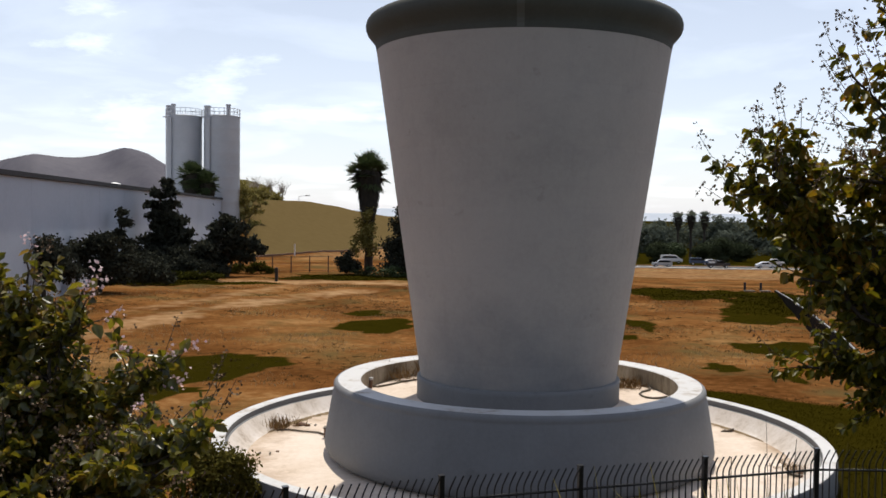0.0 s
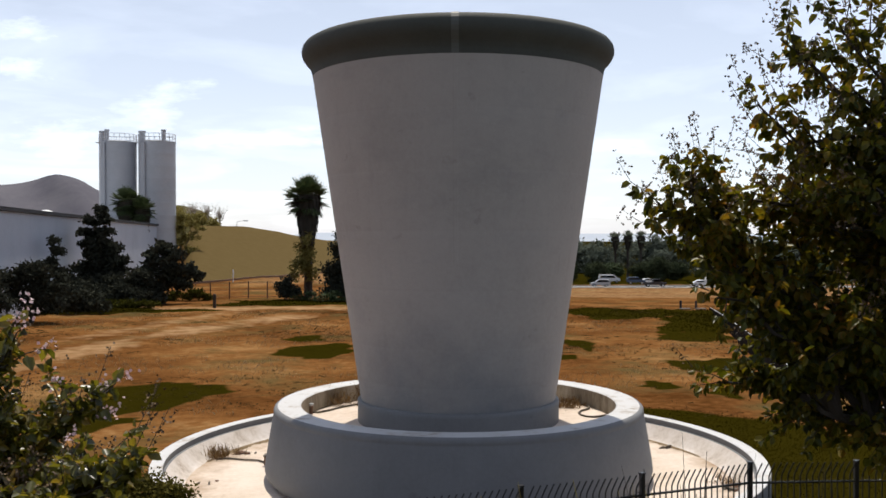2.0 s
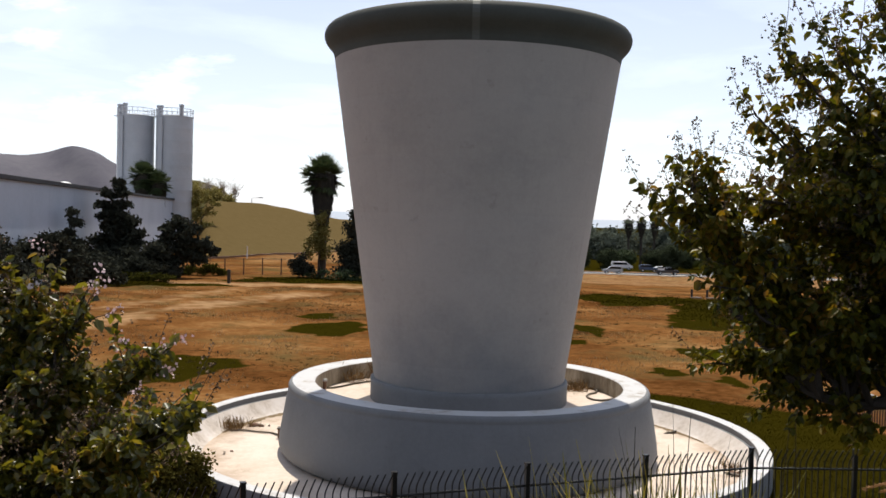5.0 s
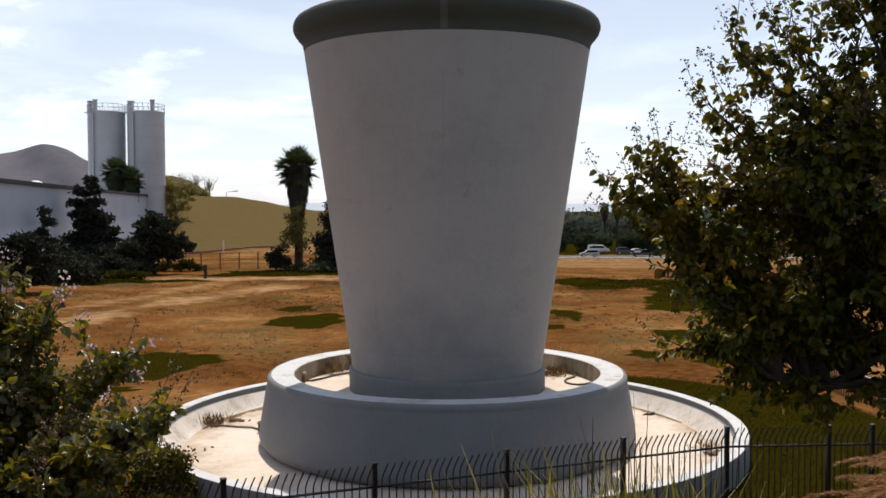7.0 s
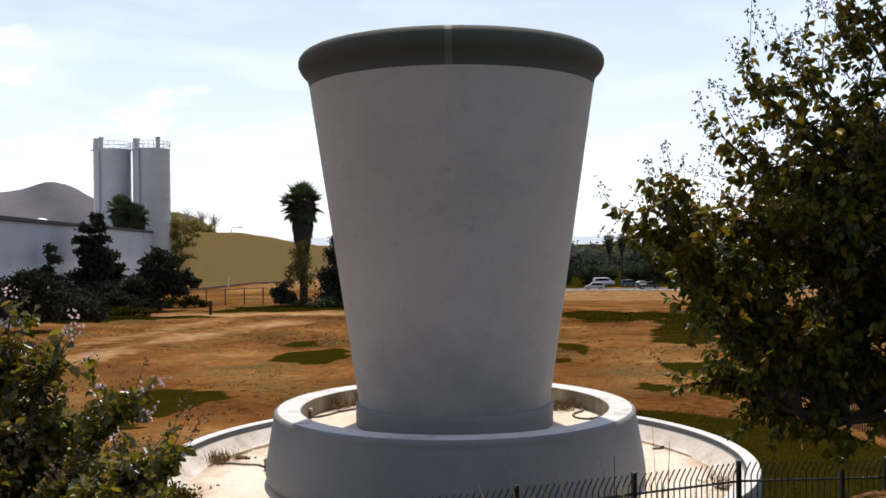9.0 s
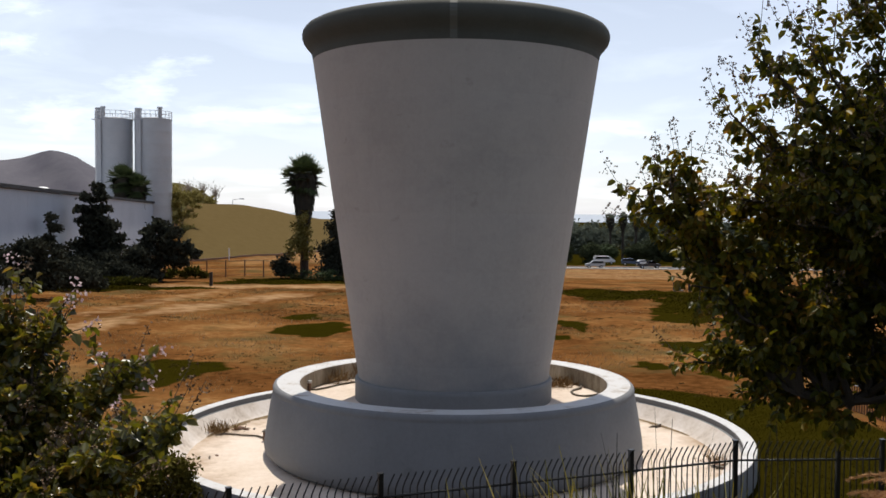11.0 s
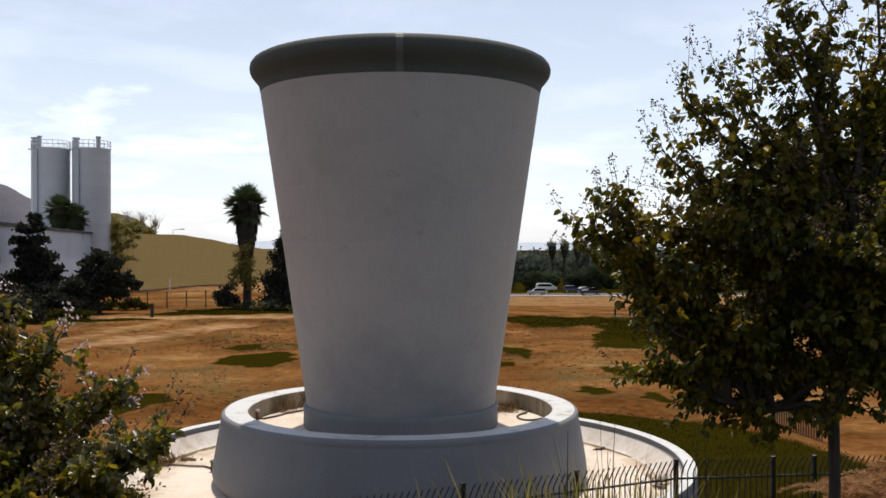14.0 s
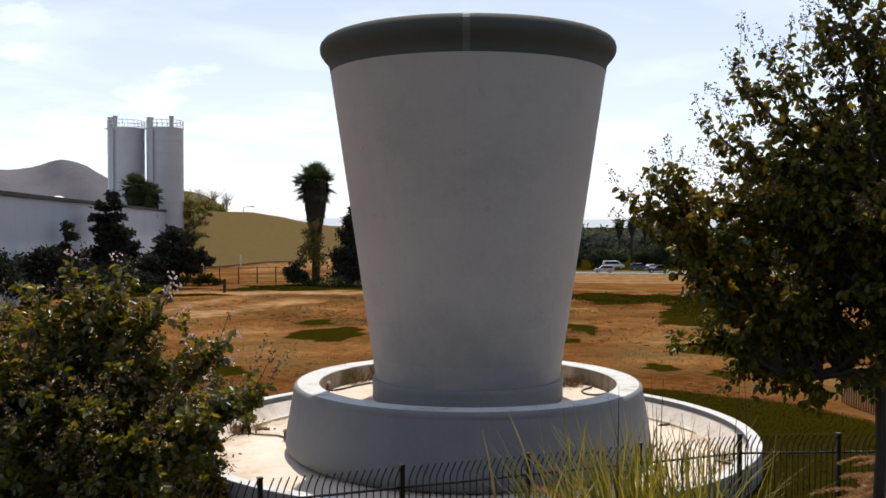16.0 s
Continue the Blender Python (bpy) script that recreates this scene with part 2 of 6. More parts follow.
M_INNER = surface("grimy_wall", [(0.25, (0.10, 0.078, 0.05)), (0.42, (0.24, 0.20, 0.145)), (0.6, (0.36, 0.315, 0.25)), (0.85, (0.46, 0.42, 0.35))], 1.3, 0.85, 0.005, fine=9, spec=0.2, stretch=(1, 1, 0.35))
M_DIRT = surface("washed_dirt", [(0.2, (0.10, 0.068, 0.036)), (0.5, (0.20, 0.145, 0.085)), (0.8, (0.34, 0.26, 0.17))], 2.5, 0.95, 0.01, fine=22, spec=0.1)
M_FENCE = surface("black_fence_paint", [(0.2, (0.010, 0.010, 0.011)), (0.8, (0.018, 0.018, 0.019))], 3, 0.35, spec=0.5)
M_BARK = surface("bark", [(0.2, (0.020, 0.015, 0.011)), (0.8, (0.060, 0.045, 0.034))], 6, 0.9, 0.006, stretch=(1, 1, 0.3))
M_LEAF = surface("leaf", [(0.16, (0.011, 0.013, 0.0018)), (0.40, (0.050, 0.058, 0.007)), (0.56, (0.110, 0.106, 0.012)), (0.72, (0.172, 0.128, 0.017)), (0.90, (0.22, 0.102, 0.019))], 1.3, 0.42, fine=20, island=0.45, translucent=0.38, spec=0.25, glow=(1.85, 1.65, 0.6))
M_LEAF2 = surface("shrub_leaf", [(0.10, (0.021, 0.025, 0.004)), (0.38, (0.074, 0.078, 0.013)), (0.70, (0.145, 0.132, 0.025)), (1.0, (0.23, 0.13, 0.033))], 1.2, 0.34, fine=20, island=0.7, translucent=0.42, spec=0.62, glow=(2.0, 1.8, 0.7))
M_PALM = surface("palm_frond", [(0.1, (0.030, 0.046, 0.018)), (0.5, (0.050, 0.072, 0.026)), (0.9, (0.085, 0.105, 0.040))], 0.6, 0.6, island=0.5, translucent=0.2, spec=0.3)
# distance haze is mixed into this frond colour, paler and greyer than M_PALM
M_HAZEPALM = surface("haze_tinted_palm_frond", [(0.2, (0.110, 0.126, 0.096)), (0.8, (0.165, 0.180, 0.140))], 0.4, 0.9, island=0.2, translucent=0.4, spec=0.0)
M_GRASSY = surface("olive_low_foliage", [(0.1, (0.034, 0.036, 0.006)), (0.5, (0.056, 0.056, 0.010)), (0.9, (0.085, 0.078, 0.018))], 0.5, 0.9, island=0.3, translucent=0.15, spec=0.0)
M_SCRUB = surface("olive_scrub", [(0.25, (0.085, 0.078, 0.034)), (0.5, (0.125, 0.108, 0.046)), (0.75, (0.165, 0.135, 0.060))], 0.05, 1.0, 0.4, fine=0.5, spec=0.0)
M_FLOWER = surface("pink_petal", [(0.2, (0.62, 0.40, 0.44)), (0.8, (0.80, 0.64, 0.64))], 8, 0.7, island=0.5, translucent=0.3)
M_SEED = surface("seed_head", [(0.2, (0.07, 0.045, 0.025)), (0.8, (0.20, 0.12, 0.06))], 8, 0.8, island=0.5)
M_FARLEAF = surface("far_foliage", [(0.1, (0.024, 0.027, 0.022)), (0.5, (0.042, 0.045, 0.034)), (0.9, (0.070, 0.068, 0.046))], 0.4, 0.9, island=0.35, translucent=0.12, spec=0.0)
M_MIDLEAF = surface("mid_foliage", [(0.1, (0.03, 0.045, 0.018)), (0.5, (0.05, 0.075, 0.03)), (0.9, (0.085, 0.10, 0.04))], 0.3, 0.8, island=0.5, translucent=0.15, spec=0.2)
# foliage colour lightened for painted-in distance haze
M_HAZELEAF = surface("haze_tinted_foliage", [(0.2, (0.088, 0.102, 0.080)), (0.5, (0.108, 0.124, 0.096)), (0.8, (0.132, 0.148, 0.114))], 0.1, 0.95, fine=0.4, island=0.05, translucent=0.25, spec=0.0)
M_STREETLEAF = surface("street_foliage", [(0.2, (0.036, 0.044, 0.024)), (0.5, (0.050, 0.061, 0.033)), (0.8, (0.070, 0.080, 0.044))], 0.25, 0.95, fine=0.8, island=0.05, translucent=0.15, spec=0.0)
M_OLIVE = surface("yellow_green_foliage", [(0.1, (0.13, 0.11, 0.028)), (0.5, (0.22, 0.185, 0.05)), (0.9, (0.32, 0.26, 0.08))], 0.4, 0.8, island=0.5, translucent=0.25, spec=0.2)
M_DEADFROND = surface("dead_frond", [(0.2, (0.020, 0.017, 0.012)), (0.8, (0.052, 0.042, 0.028))], 2, 0.9, island=0.4)
M_TWIG = surface("bare_twig", [(0.2, (0.30, 0.26, 0.22)), (0.8, (0.42, 0.37, 0.32))], 2, 0.9)
M_TUSSOCK = surface("dry_tussock", [(0.1, (0.055, 0.040, 0.014)), (0.5, (0.10, 0.072, 0.028)), (0.9, (0.17, 0.12, 0.05))], 0.4, 0.9, island=0.5, translucent=0.1, spec=0.0)
M_MAT = surface("grey_weed_mat", [(0.1, (0.060, 0.048, 0.018)), (0.5, (0.092, 0.074, 0.030)), (0.9, (0.135, 0.108, 0.050))], 0.4, 0.95, island=0.4, spec=0.0)
M_CRUMB = surface("pale_soil_crumb", [(0.1, (0.22, 0.130, 0.062)), (0.5, (0.30, 0.190, 0.098)), (0.9, (0.38, 0.260, 0.150))], 0.6, 0.95, island=0.4, spec=0.0)
M_PATCH = surface("low_weed_blade", [(0.1, (0.015, 0.0135, 0.0008)), (0.5, (0.023, 0.0205, 0.0013)), (0.9, (0.037, 0.030, 0.0025))], 0.5, 0.9, island=0.2, translucent=0.0, spec=0.0)
M_BROOM = surface("olive_broom", [(0.1, (0.055, 0.048, 0.008)), (0.5, (0.10, 0.088, 0.016)), (0.9, (0.17, 0.14, 0.03))], 1.5, 0.8, island=0.4, translucent=0.3, spec=0.1)
M_WEED = surface("weed_blade", [(0.1, (0.017, 0.013, 0.0007)), (0.5, (0.024, 0.018, 0.001)), (0.9, (0.034, 0.0255, 0.0017))], 0.5, 0.95, island=0.15, translucent=0.0, spec=0.0)
M_STRAW = surface("dry_grass", [(0.1, (0.20, 0.13, 0.06)), (0.5, (0.34, 0.23, 0.11)), (0.9, (0.48, 0.36, 0.20))], 0.5, 0.85, island=0.6, translucent=0.2, spec=0.2)
M_TUFT = surface("dry_brown_weed", [(0.1, (0.10, 0.055, 0.022)), (0.5, (0.19, 0.115, 0.050)), (0.9, (0.32, 0.22, 0.11))], 0.5, 0.9, island=0.6, translucent=0.15, spec=0.1)
M_BLADE = surface("reed_blade", [(0.1, (0.05, 0.065, 0.010)), (0.5, (0.19, 0.17, 0.026)), (0.9, (0.36, 0.29, 0.09))], 2, 0.5, island=0.6, translucent=0.45, glow=(1.4, 1.3, 0.6))
M_DRYBASE = surface("dead_grass_base", [(0.1, (0.05, 0.032, 0.014)), (0.5, (0.10, 0.062, 0.026)), (0.9, (0.20, 0.13, 0.06))], 2, 0.9, island=0.6, spec=0.1)
M_PLUME = surface("grass_plume", [(0.1, (0.24, 0.115, 0.042)), (0.5, (0.43, 0.23, 0.10)), (0.9, (0.60, 0.38, 0.20))], 3, 0.9, island=0.5, translucent=0.35)
M_WALL = surface("warehouse_wall", [(0.2, (0.29, 0.325, 0.39)), (0.5, (0.35, 0.385, 0.455)), (0.85, (0.39, 0.425, 0.495))], 0.15, 0.6, 0.004, fine=3)
M_FASCIA = surface("fascia", [(0.2, (0.030, 0.030, 0.034)), (0.8, (0.05, 0.05, 0.054))], 1, 0.7, spec=0.1)
M_ROOF = surface("roof_sheet", [(0.2, (0.35, 0.35, 0.36)), (0.8, (0.48, 0.48, 0.49))], 0.3, 0.6)
M_SILO = surface("silo_paint", [(0.2, (0.355, 0.37, 0.395)), (0.5, (0.42, 0.435, 0.465)), (0.85, (0.48, 0.49, 0.515))], 0.3, 0.5, fine=4)
M_GALV = surface("galvanised", [(0.2, (0.50, 0.51, 0.53)), (0.8, (0.66, 0.67, 0.69))], 2, 0.5, metal=0.1)
M_RUST = surface("rusty_steel", [(0.2, (0.10, 0.05, 0.03)), (0.8, (0.22, 0.12, 0.07))], 4, 0.8)
M_WHITE = surface("white_paint", [(0.2, (0.72, 0.72, 0.71)), (0.8, (0.82, 0.82, 0.81))], 1, 0.5)
# brighter copy of the same white paint for sunlit tops, with dirt spots
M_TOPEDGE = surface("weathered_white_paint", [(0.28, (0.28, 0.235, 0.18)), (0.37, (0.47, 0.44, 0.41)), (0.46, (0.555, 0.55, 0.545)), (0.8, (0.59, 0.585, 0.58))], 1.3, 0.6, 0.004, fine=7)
M_FOOT = surface("dusty_white_paint", [(0.25, (0.40, 0.335, 0.275)), (0.42, (0.60, 0.535, 0.475)), (0.6, (0.69, 0.635, 0.59)), (0.85, (0.73, 0.685, 0.65))], 1.1, 0.8, 0.004, fine=8, spec=0.2)
M_DARKWALL = surface("dark_wall", [(0.2, (0.014, 0.012, 0.011)), (0.8, (0.030, 0.026, 0.023))], 0.6, 0.95, 0.004, spec=0.0)
M_CAP = surface("pale_cap", [(0.2, (0.34, 0.34, 0.34)), (0.8, (0.45, 0.45, 0.45))], 1, 0.6)
M_ASPHALT = surface("asphalt", [(0.2, (0.045, 0.045, 0.047)), (0.8, (0.075, 0.075, 0.075))], 0.3, 0.9)
M_KERB = surface("pale_kerb", [(0.2, (0.5, 0.47, 0.42)), (0.8, (0.65, 0.62, 0.57))], 1, 0.8)
M_RUBBER = surface("rubber", [(0.2, (0.015, 0.015, 0.015)), (0.8, (0.03, 0.03, 0.03))], 4, 0.8)
M_HOSE = surface("old_hose", [(0.2, (0.06, 0.05, 0.035)), (0.8, (0.13, 0.10, 0.07))], 4, 0.7)
M_CAR = {k: surface("car_paint_" + k, [(0.2, c), (0.8, tuple(v * 1.1 for v in c))], 1, 0.25) for k, c in
         dict(white=(0.7, 0.7, 0.7), silver=(0.35, 0.36, 0.38), dark=(0.03, 0.03, 0.035), blue=(0.05, 0.08, 0.14)).items()}
M_GLASS = glass("car_glass")
# mountain and ridge get their haze from these greyed, blued base colours
M_MOUNT = surface("haze_tinted_scrub", [(0.2, (0.102, 0.098, 0.118)), (0.5, (0.132, 0.127, 0.145)), (0.8, (0.162, 0.154, 0.168))], 0.012, 1.0, fine=0.08, spec=0.0)
M_RIDGE = surface("haze_tinted_ridge", [(0.2, (0.40, 0.45, 0.52)), (0.8, (0.46, 0.50, 0.56))], 0.004, 1.0, spec=0.0)


# ---------------------------------------------------------------- building helpers
def empty(name, label, category, at=(0, 0, 0), group="", kind=""):
    return tagged(at_place(new(name), at), label, category, group, kind)


def at_place(ob, at):
    ob.location = at
    return ob


def link(name, me, material, parent=None, label="", smooth=False):
    """One mesh object under its thing; the mesh is in the thing's own frame."""
    if material and not me.materials:
        me.materials.append(material)
    if smooth:
        me.polygons.foreach_set("use_smooth", [True] * len(me.polygons))
    ob = new(name, me)
    if parent is not None:
        ob.parent = parent
    return tagged(ob, label)


def part(name, bm, material, parent=None, label="", smooth=False):
    me = bpy.data.meshes.new(name)
    bm.to_mesh(me)
    bm.free()
    return link(name, me, material, parent, label, smooth)


def grid_mesh(name, V, F):
    me = bpy.data.meshes.new(name)
    me.from_pydata([tuple(v) for v in V], [], [tuple(f) for f in F])
    me.update()
    return me


def box(bm, x0, y0, z0, x1, y1, z1, m=None):
    vs = [bm.verts.new((x, y, z)) for z in (z0, z1) for x, y in ((x0, y0), (x1, y0), (x1, y1), (x0, y1))]
    for f in ((3, 2, 1, 0), (4, 5, 6, 7), (0, 1, 5, 4), (1, 2, 6, 5), (2, 3, 7, 6), (3, 0, 4, 7)):
        bm.faces.new([vs[k] for k in f])
    if m is not None:
        bmesh.ops.transform(bm, matrix=m, verts=vs)
    return vs


def lathe(bm, prof, n=96, close=False):
    """Turns a profile of (radius, height) round the z axis."""
    rings = []
    for r, z in prof:
        rings.append([bm.verts.new((r * math.cos(a), r * math.sin(a), z)) for a in (2 * math.pi * k / n for k in range(n))])
    pairs = list(zip(rings, rings[1:])) + ([(rings[-1], rings[0])] if close else [])
    for a, b in pairs:
        for k in range(n):
            bm.faces.new((a[k], a[(k + 1) % n], b[(k + 1) % n], b[k]))
    return rings


def tube(bm, pts, radii, n=6):
    """A tapered round bar along points."""
    pts = [Vector(p) for p in pts]
    rings = []
    for i, p in enumerate(pts):
        d = (pts[min(i + 1, len(pts) - 1)] - pts[max(i - 1, 0)]).normalized()
        u = d.orthogonal().normalized() if i == 0 else (u - d * u.dot(d)).normalized()
        w = d.cross(u)
        r = radii[i] if isinstance(radii, (list, tuple)) else radii
        rings.append([bm.verts.new(p + (u * math.cos(a) + w * math.sin(a)) * r) for a in (2 * math.pi * k / n for k in range(n))])
    for a, b in zip(rings, rings[1:]):
        for k in range(n):
            bm.faces.new((a[k], a[(k + 1) % n], b[(k + 1) % n], b[k]))
    bm.faces.new(rings[0][::-1])
    bm.faces.new(rings[-1])


def leaf_mesh(name, P, D, N, length, width, fold=0.25, ovate=True):
    """Many leaves in one mesh: at P, pointing along D, with face normals N, each a folded blade."""
    P, D, N = (np.asarray(a, float) for a in (P, D, N))
    D /= np.linalg.norm(D, axis=1)[:, None] + 1e-9
    N -= D * (N * D).sum(1)[:, None]
    N /= np.linalg.norm(N, axis=1)[:, None] + 1e-9
    S = np.cross(D, N)
    L = np.broadcast_to(np.asarray(length, float), (len(P),))[:, None]
    Wd = np.broadcast_to(np.asarray(width, float), (len(P),))[:, None]
    up = N * Wd * fold
    if ovate:
        V = np.stack([P, P + D * L * .3 + S * Wd * .5 + up, P + D * L * .68 + S * Wd * .38 + up, P + D * L - up * .4,
                      P + D * L * .68 - S * Wd * .38 + up, P + D * L * .3 - S * Wd * .5 + up], 1)
        loops, per = [0, 1, 2, 3, 0, 3, 4, 5], 6
    else:
        V = np.stack([P, P + D * L * .5 + S * Wd * .5 + up, P + D * L, P + D * L * .5 - S * Wd * .5 + up], 1)
        loops, per = [0, 1, 2, 3], 4
    n = len(P)
    idx = (np.arange(n)[:, None] * per + np.array(loops)[None]).ravel()
    me = bpy.data.meshes.new(name)
    me.vertices.add(n * per)
    me.vertices.foreach_set("co", V.ravel())
    me.loops.add(len(idx))
    me.loops.foreach_set("vertex_index", idx)
    k = len(loops) // 4
    me.polygons.add(n * k)
    me.polygons.foreach_set("loop_start", np.arange(n * k) * 4)
    me.polygons.foreach_set("loop_total", np.full(n * k, 4))
    me.update(calc_edges=True)
    me.validate()
    return me


def rnd_dirs(rng, n):
    d = rng.normal(size=(n, 3))
    return d / np.linalg.norm(d, axis=1)[:, None]


def smooth(a, b, x):
    t = np.clip((x - a) / (b - a), 0, 1)
    return t * t * (3 - 2 * t)


# ---------------------------------------------------------------- ground
FENCE_A, FENCE_DIR, FENCE_N = (-3.35, -11.37), (0.905, 0.425), (0.425, -0.905)


def height(x, y):
    """Height of the land: a bank up to the camera's path, a flat field, a slope up to the left rear, a fall to the street on the right."""
    x, y = np.asarray(x, float), np.asarray(y, float)
    n = (x - FENCE_A[0]) * FENCE_N[0] + (y - FENCE_A[1]) * FENCE_N[1]
    t = np.clip((n - 1.2) / 11.4, 0, 1)
    z = 4.75 * (t ** 1.3 - 0.12 * smooth(0.75, 1.0, t) * (1 - t))
    z = z - 5.3 * smooth(45, 190, y) * smooth(-22, 22, x)
    d = (x + 37.0) * -0.95 + (y - 103.4) * 0.313
    a = x + 0.297 * (y + 25.3)
    hill = np.minimum(0.31 * np.maximum(d, 0), 8.9 - 2.2 * np.exp(-np.maximum(d, 0) / 9) - 0.15 * np.clip(x + 46, 0, 40))
    z = z + np.maximum(hill, 0) * smooth(-1, 3, a) * smooth(60, -5, x) * smooth(250, 178, y)
    r = np.hypot(x, y)
    lumps = 0.06 * np.sin(x * 0.9 + 1.3 * np.sin(y * 0.37)) * np.sin(y * 0.61 + np.sin(x * 0.23)) + 0.05 * np.sin(x * 0.21 + y * 0.17)
    return z + lumps * smooth(8.3, 12, r) * smooth(900, 200, r) - 0.03 * smooth(9, 8, r)


def gz(x, y):
    return float(height(x, y))


def axis(fine_lo, fine_hi, step, lo, hi, grow):
    v = list(np.arange(fine_lo, fine_hi + 1e-6, step))
    s = step
    while v[-1] < hi:
        s *= grow
        v.append(v[-1] + s)
    s = step
    while v[0] > lo:
        s *= grow
        v.insert(0, v[0] - s)
    return np.array(v)


gx, gy = axis(-42, 42, 0.6, -3500, 3500, 1.13), axis(-30, 100, 0.6, -400, 4200, 1.12)
GX, GY = np.meshgrid(gx, gy)
GZ = height(GX, GY)
nx, ny = len(gx), len(gy)
gv = np.stack([GX, GY, GZ], -1).reshape(-1, 3)
gi = np.arange(nx * ny).reshape(ny, nx)
gf = np.stack([gi[:-1, :-1], gi[:-1, 1:], gi[1:, 1:], gi[1:, :-1]], -1).reshape(-1, 4)
ground_me = grid_mesh("ground", gv.tolist(), gf.tolist())

# weed patches: x, y, half length, half depth
PATCHES = [(-7.7, 27.1, 2.1, 3.4), (-9.5, 34.1, 1.1, 2.2), (-12.1, 12.4, 2.5, 3.3), (-13.2, 6.9, 2.2, 1.7), (12.5, 21.2, 2.1, 2.6), (14.8, 35.0, 2.3, 3.6), (16.6, 41.0, 2.5, 4.2), (18.4, 47.0, 2.8, 4.4), (20.2, 53.0, 3.0, 5.0), (8.6, 15.5, 0.8, 1.4), (10.7, 13.0, 0.5, 1.6), (13.6, 55.0, 4.8, 6.2), (6.8, 31.0, 0.8, 1.9), (5.7, 24.3, 0.4, 1.4), (-33.4, 56.0, 6.0, 4.2), (-16.6, 65.5, 6.2, 3.9), (7.2, 30.0, 0.6, 2.9), (-30.0, 57.0, 7.5, 3.2), (-12, 68.5, 9.0, 2.0), (-40, 52, 6, 4), (22.0, 47, 4.0, 5.0)]


def mask_green(x, y):
    g = np.zeros_like(x)
    for px, py, a, b in PATCHES:
        t = np.arctan2((y - py) / b, (x - px) / a)
        q = np.hypot((x - px) / a, (y - py) / b) / (1 + 0.13 * np.sin(3 * t + px) + 0.10 * np.sin(5 * t + py) + 0.08 * np.sin(11 * t))
        g = np.maximum(g, smooth(1.28, 0.80, q))
    r = np.hypot(x - 3.0, y + 1)
    g = np.maximum(g, smooth(11.6, 9.6, np.hypot(x - 2.8, (y - 0.5) * 1.05)) * smooth(-2, 5, x + 0.4 * y))
    n = (x - FENCE_A[0]) * FENCE_N[0] + (y - FENCE_A[1]) * FENCE_N[1]
    wood = smooth(208, 216, y) * smooth(-30, 0, x)
    return np.maximum(np.maximum(g, smooth(-2.5, 0.2, n)), wood)


def mask_sand(x, y):
    """A pale vehicle track across the field."""
    mid = np.interp(y, (10, 22, 31, 36.7, 42, 50, 58), (-21.6, -21.0, -20.2, -18.6, -17.0, -13.8, -10.0)) + 0.25 * np.sin(0.9 * y)
    wide = np.interp(y, (15, 25, 40, 58), (1.7, 2.1, 2.8, 3.8))
    s = np.exp(-((x - mid) / wide) ** 2) * smooth(12, 20, y) * smooth(60, 48, y) * (0.72 + 0.14 * np.sin(0.5 * y + 0.3 * x))
    old = np.interp(y, (28, 40, 49, 58), (-25.0, -21.8, -20.8, -18.6))
    s = np.maximum(s, 0.62 * np.exp(-((x - old) / 2.0) ** 2) * smooth(26, 36, y) * smooth(60, 52, y))
    far = np.exp(-((y - 59.5) / 3.0) ** 2) * smooth(2, -12, x) * 0.8
    return np.clip(s + far + 0.6 * smooth(88, 110, y) * smooth(-20, 0, x + 25), 0, 1)


def mask_slope(x, y):
    """Dry mown grass on the slope behind."""
    d = (x + 37.0) * -0.95 + (y - 103.4) * 0.313
    return smooth(-0.4, 0.4, d) * smooth(-1, 3, x + 0.297 * (y + 25.3)) * smooth(60, 20, x)


for key, fn in (("green", mask_green), ("sand", mask_sand), ("slope", mask_slope)):
    at = ground_me.attributes.new(key, "FLOAT", "POINT")
    at.data.foreach_set("value", fn(gv[:, 0], gv[:, 1]).astype(np.float32))

M_GROUND = surface("dry_field", [(0.34, (0.072, 0.029, 0.0085)), (0.45, (0.126, 0.053, 0.0165)), (0.55, (0.180, 0.081, 0.026)), (0.68, (0.275, 0.149, 0.059))], 0.13, 0.95, 0.05, fine=2.2, spec=0.0)
gt = M_GROUND.node_tree
g_last = gt.nodes["Principled BSDF"].inputs["Base Color"].links[0].from_socket
g_noise = gt.nodes.new("ShaderNodeTexNoise")
g_noise.inputs["Scale"].default_value = 0.9
g_noise.inputs["Detail"].default_value = 8
g_tc = gt.nodes.new("ShaderNodeTexCoord")
gt.links.new(g_tc.outputs["Object"], g_noise.inputs["Vector"])
g_blot = gt.nodes.new("ShaderNodeTexNoise")
g_blot.inputs["Scale"].default_value = 0.16
g_blot.inputs["Detail"].default_value = 9
g_blot.inputs["Roughness"].default_value = 0.68
gt.links.new(g_tc.outputs["Object"], g_blot.inputs["Vector"])
g_cut = gt.nodes.new("ShaderNodeValToRGB")
g_cut.color_ramp.elements[0].position, g_cut.color_ramp.elements[1].position = 0.50, 0.68
gt.links.new(g_blot.outputs["Fac"], g_cut.inputs[0])
g_weed = gt.nodes.new("ShaderNodeMix")
g_weed.data_type = "RGBA"
g_weed.inputs["B"].default_value = (0.085, 0.066, 0.026, 1)
gt.links.new(g_cut.outputs[0], g_weed.inputs["Factor"])
gt.links.new(g_last, g_weed.inputs["A"])
g_last = g_weed.outputs["Result"]
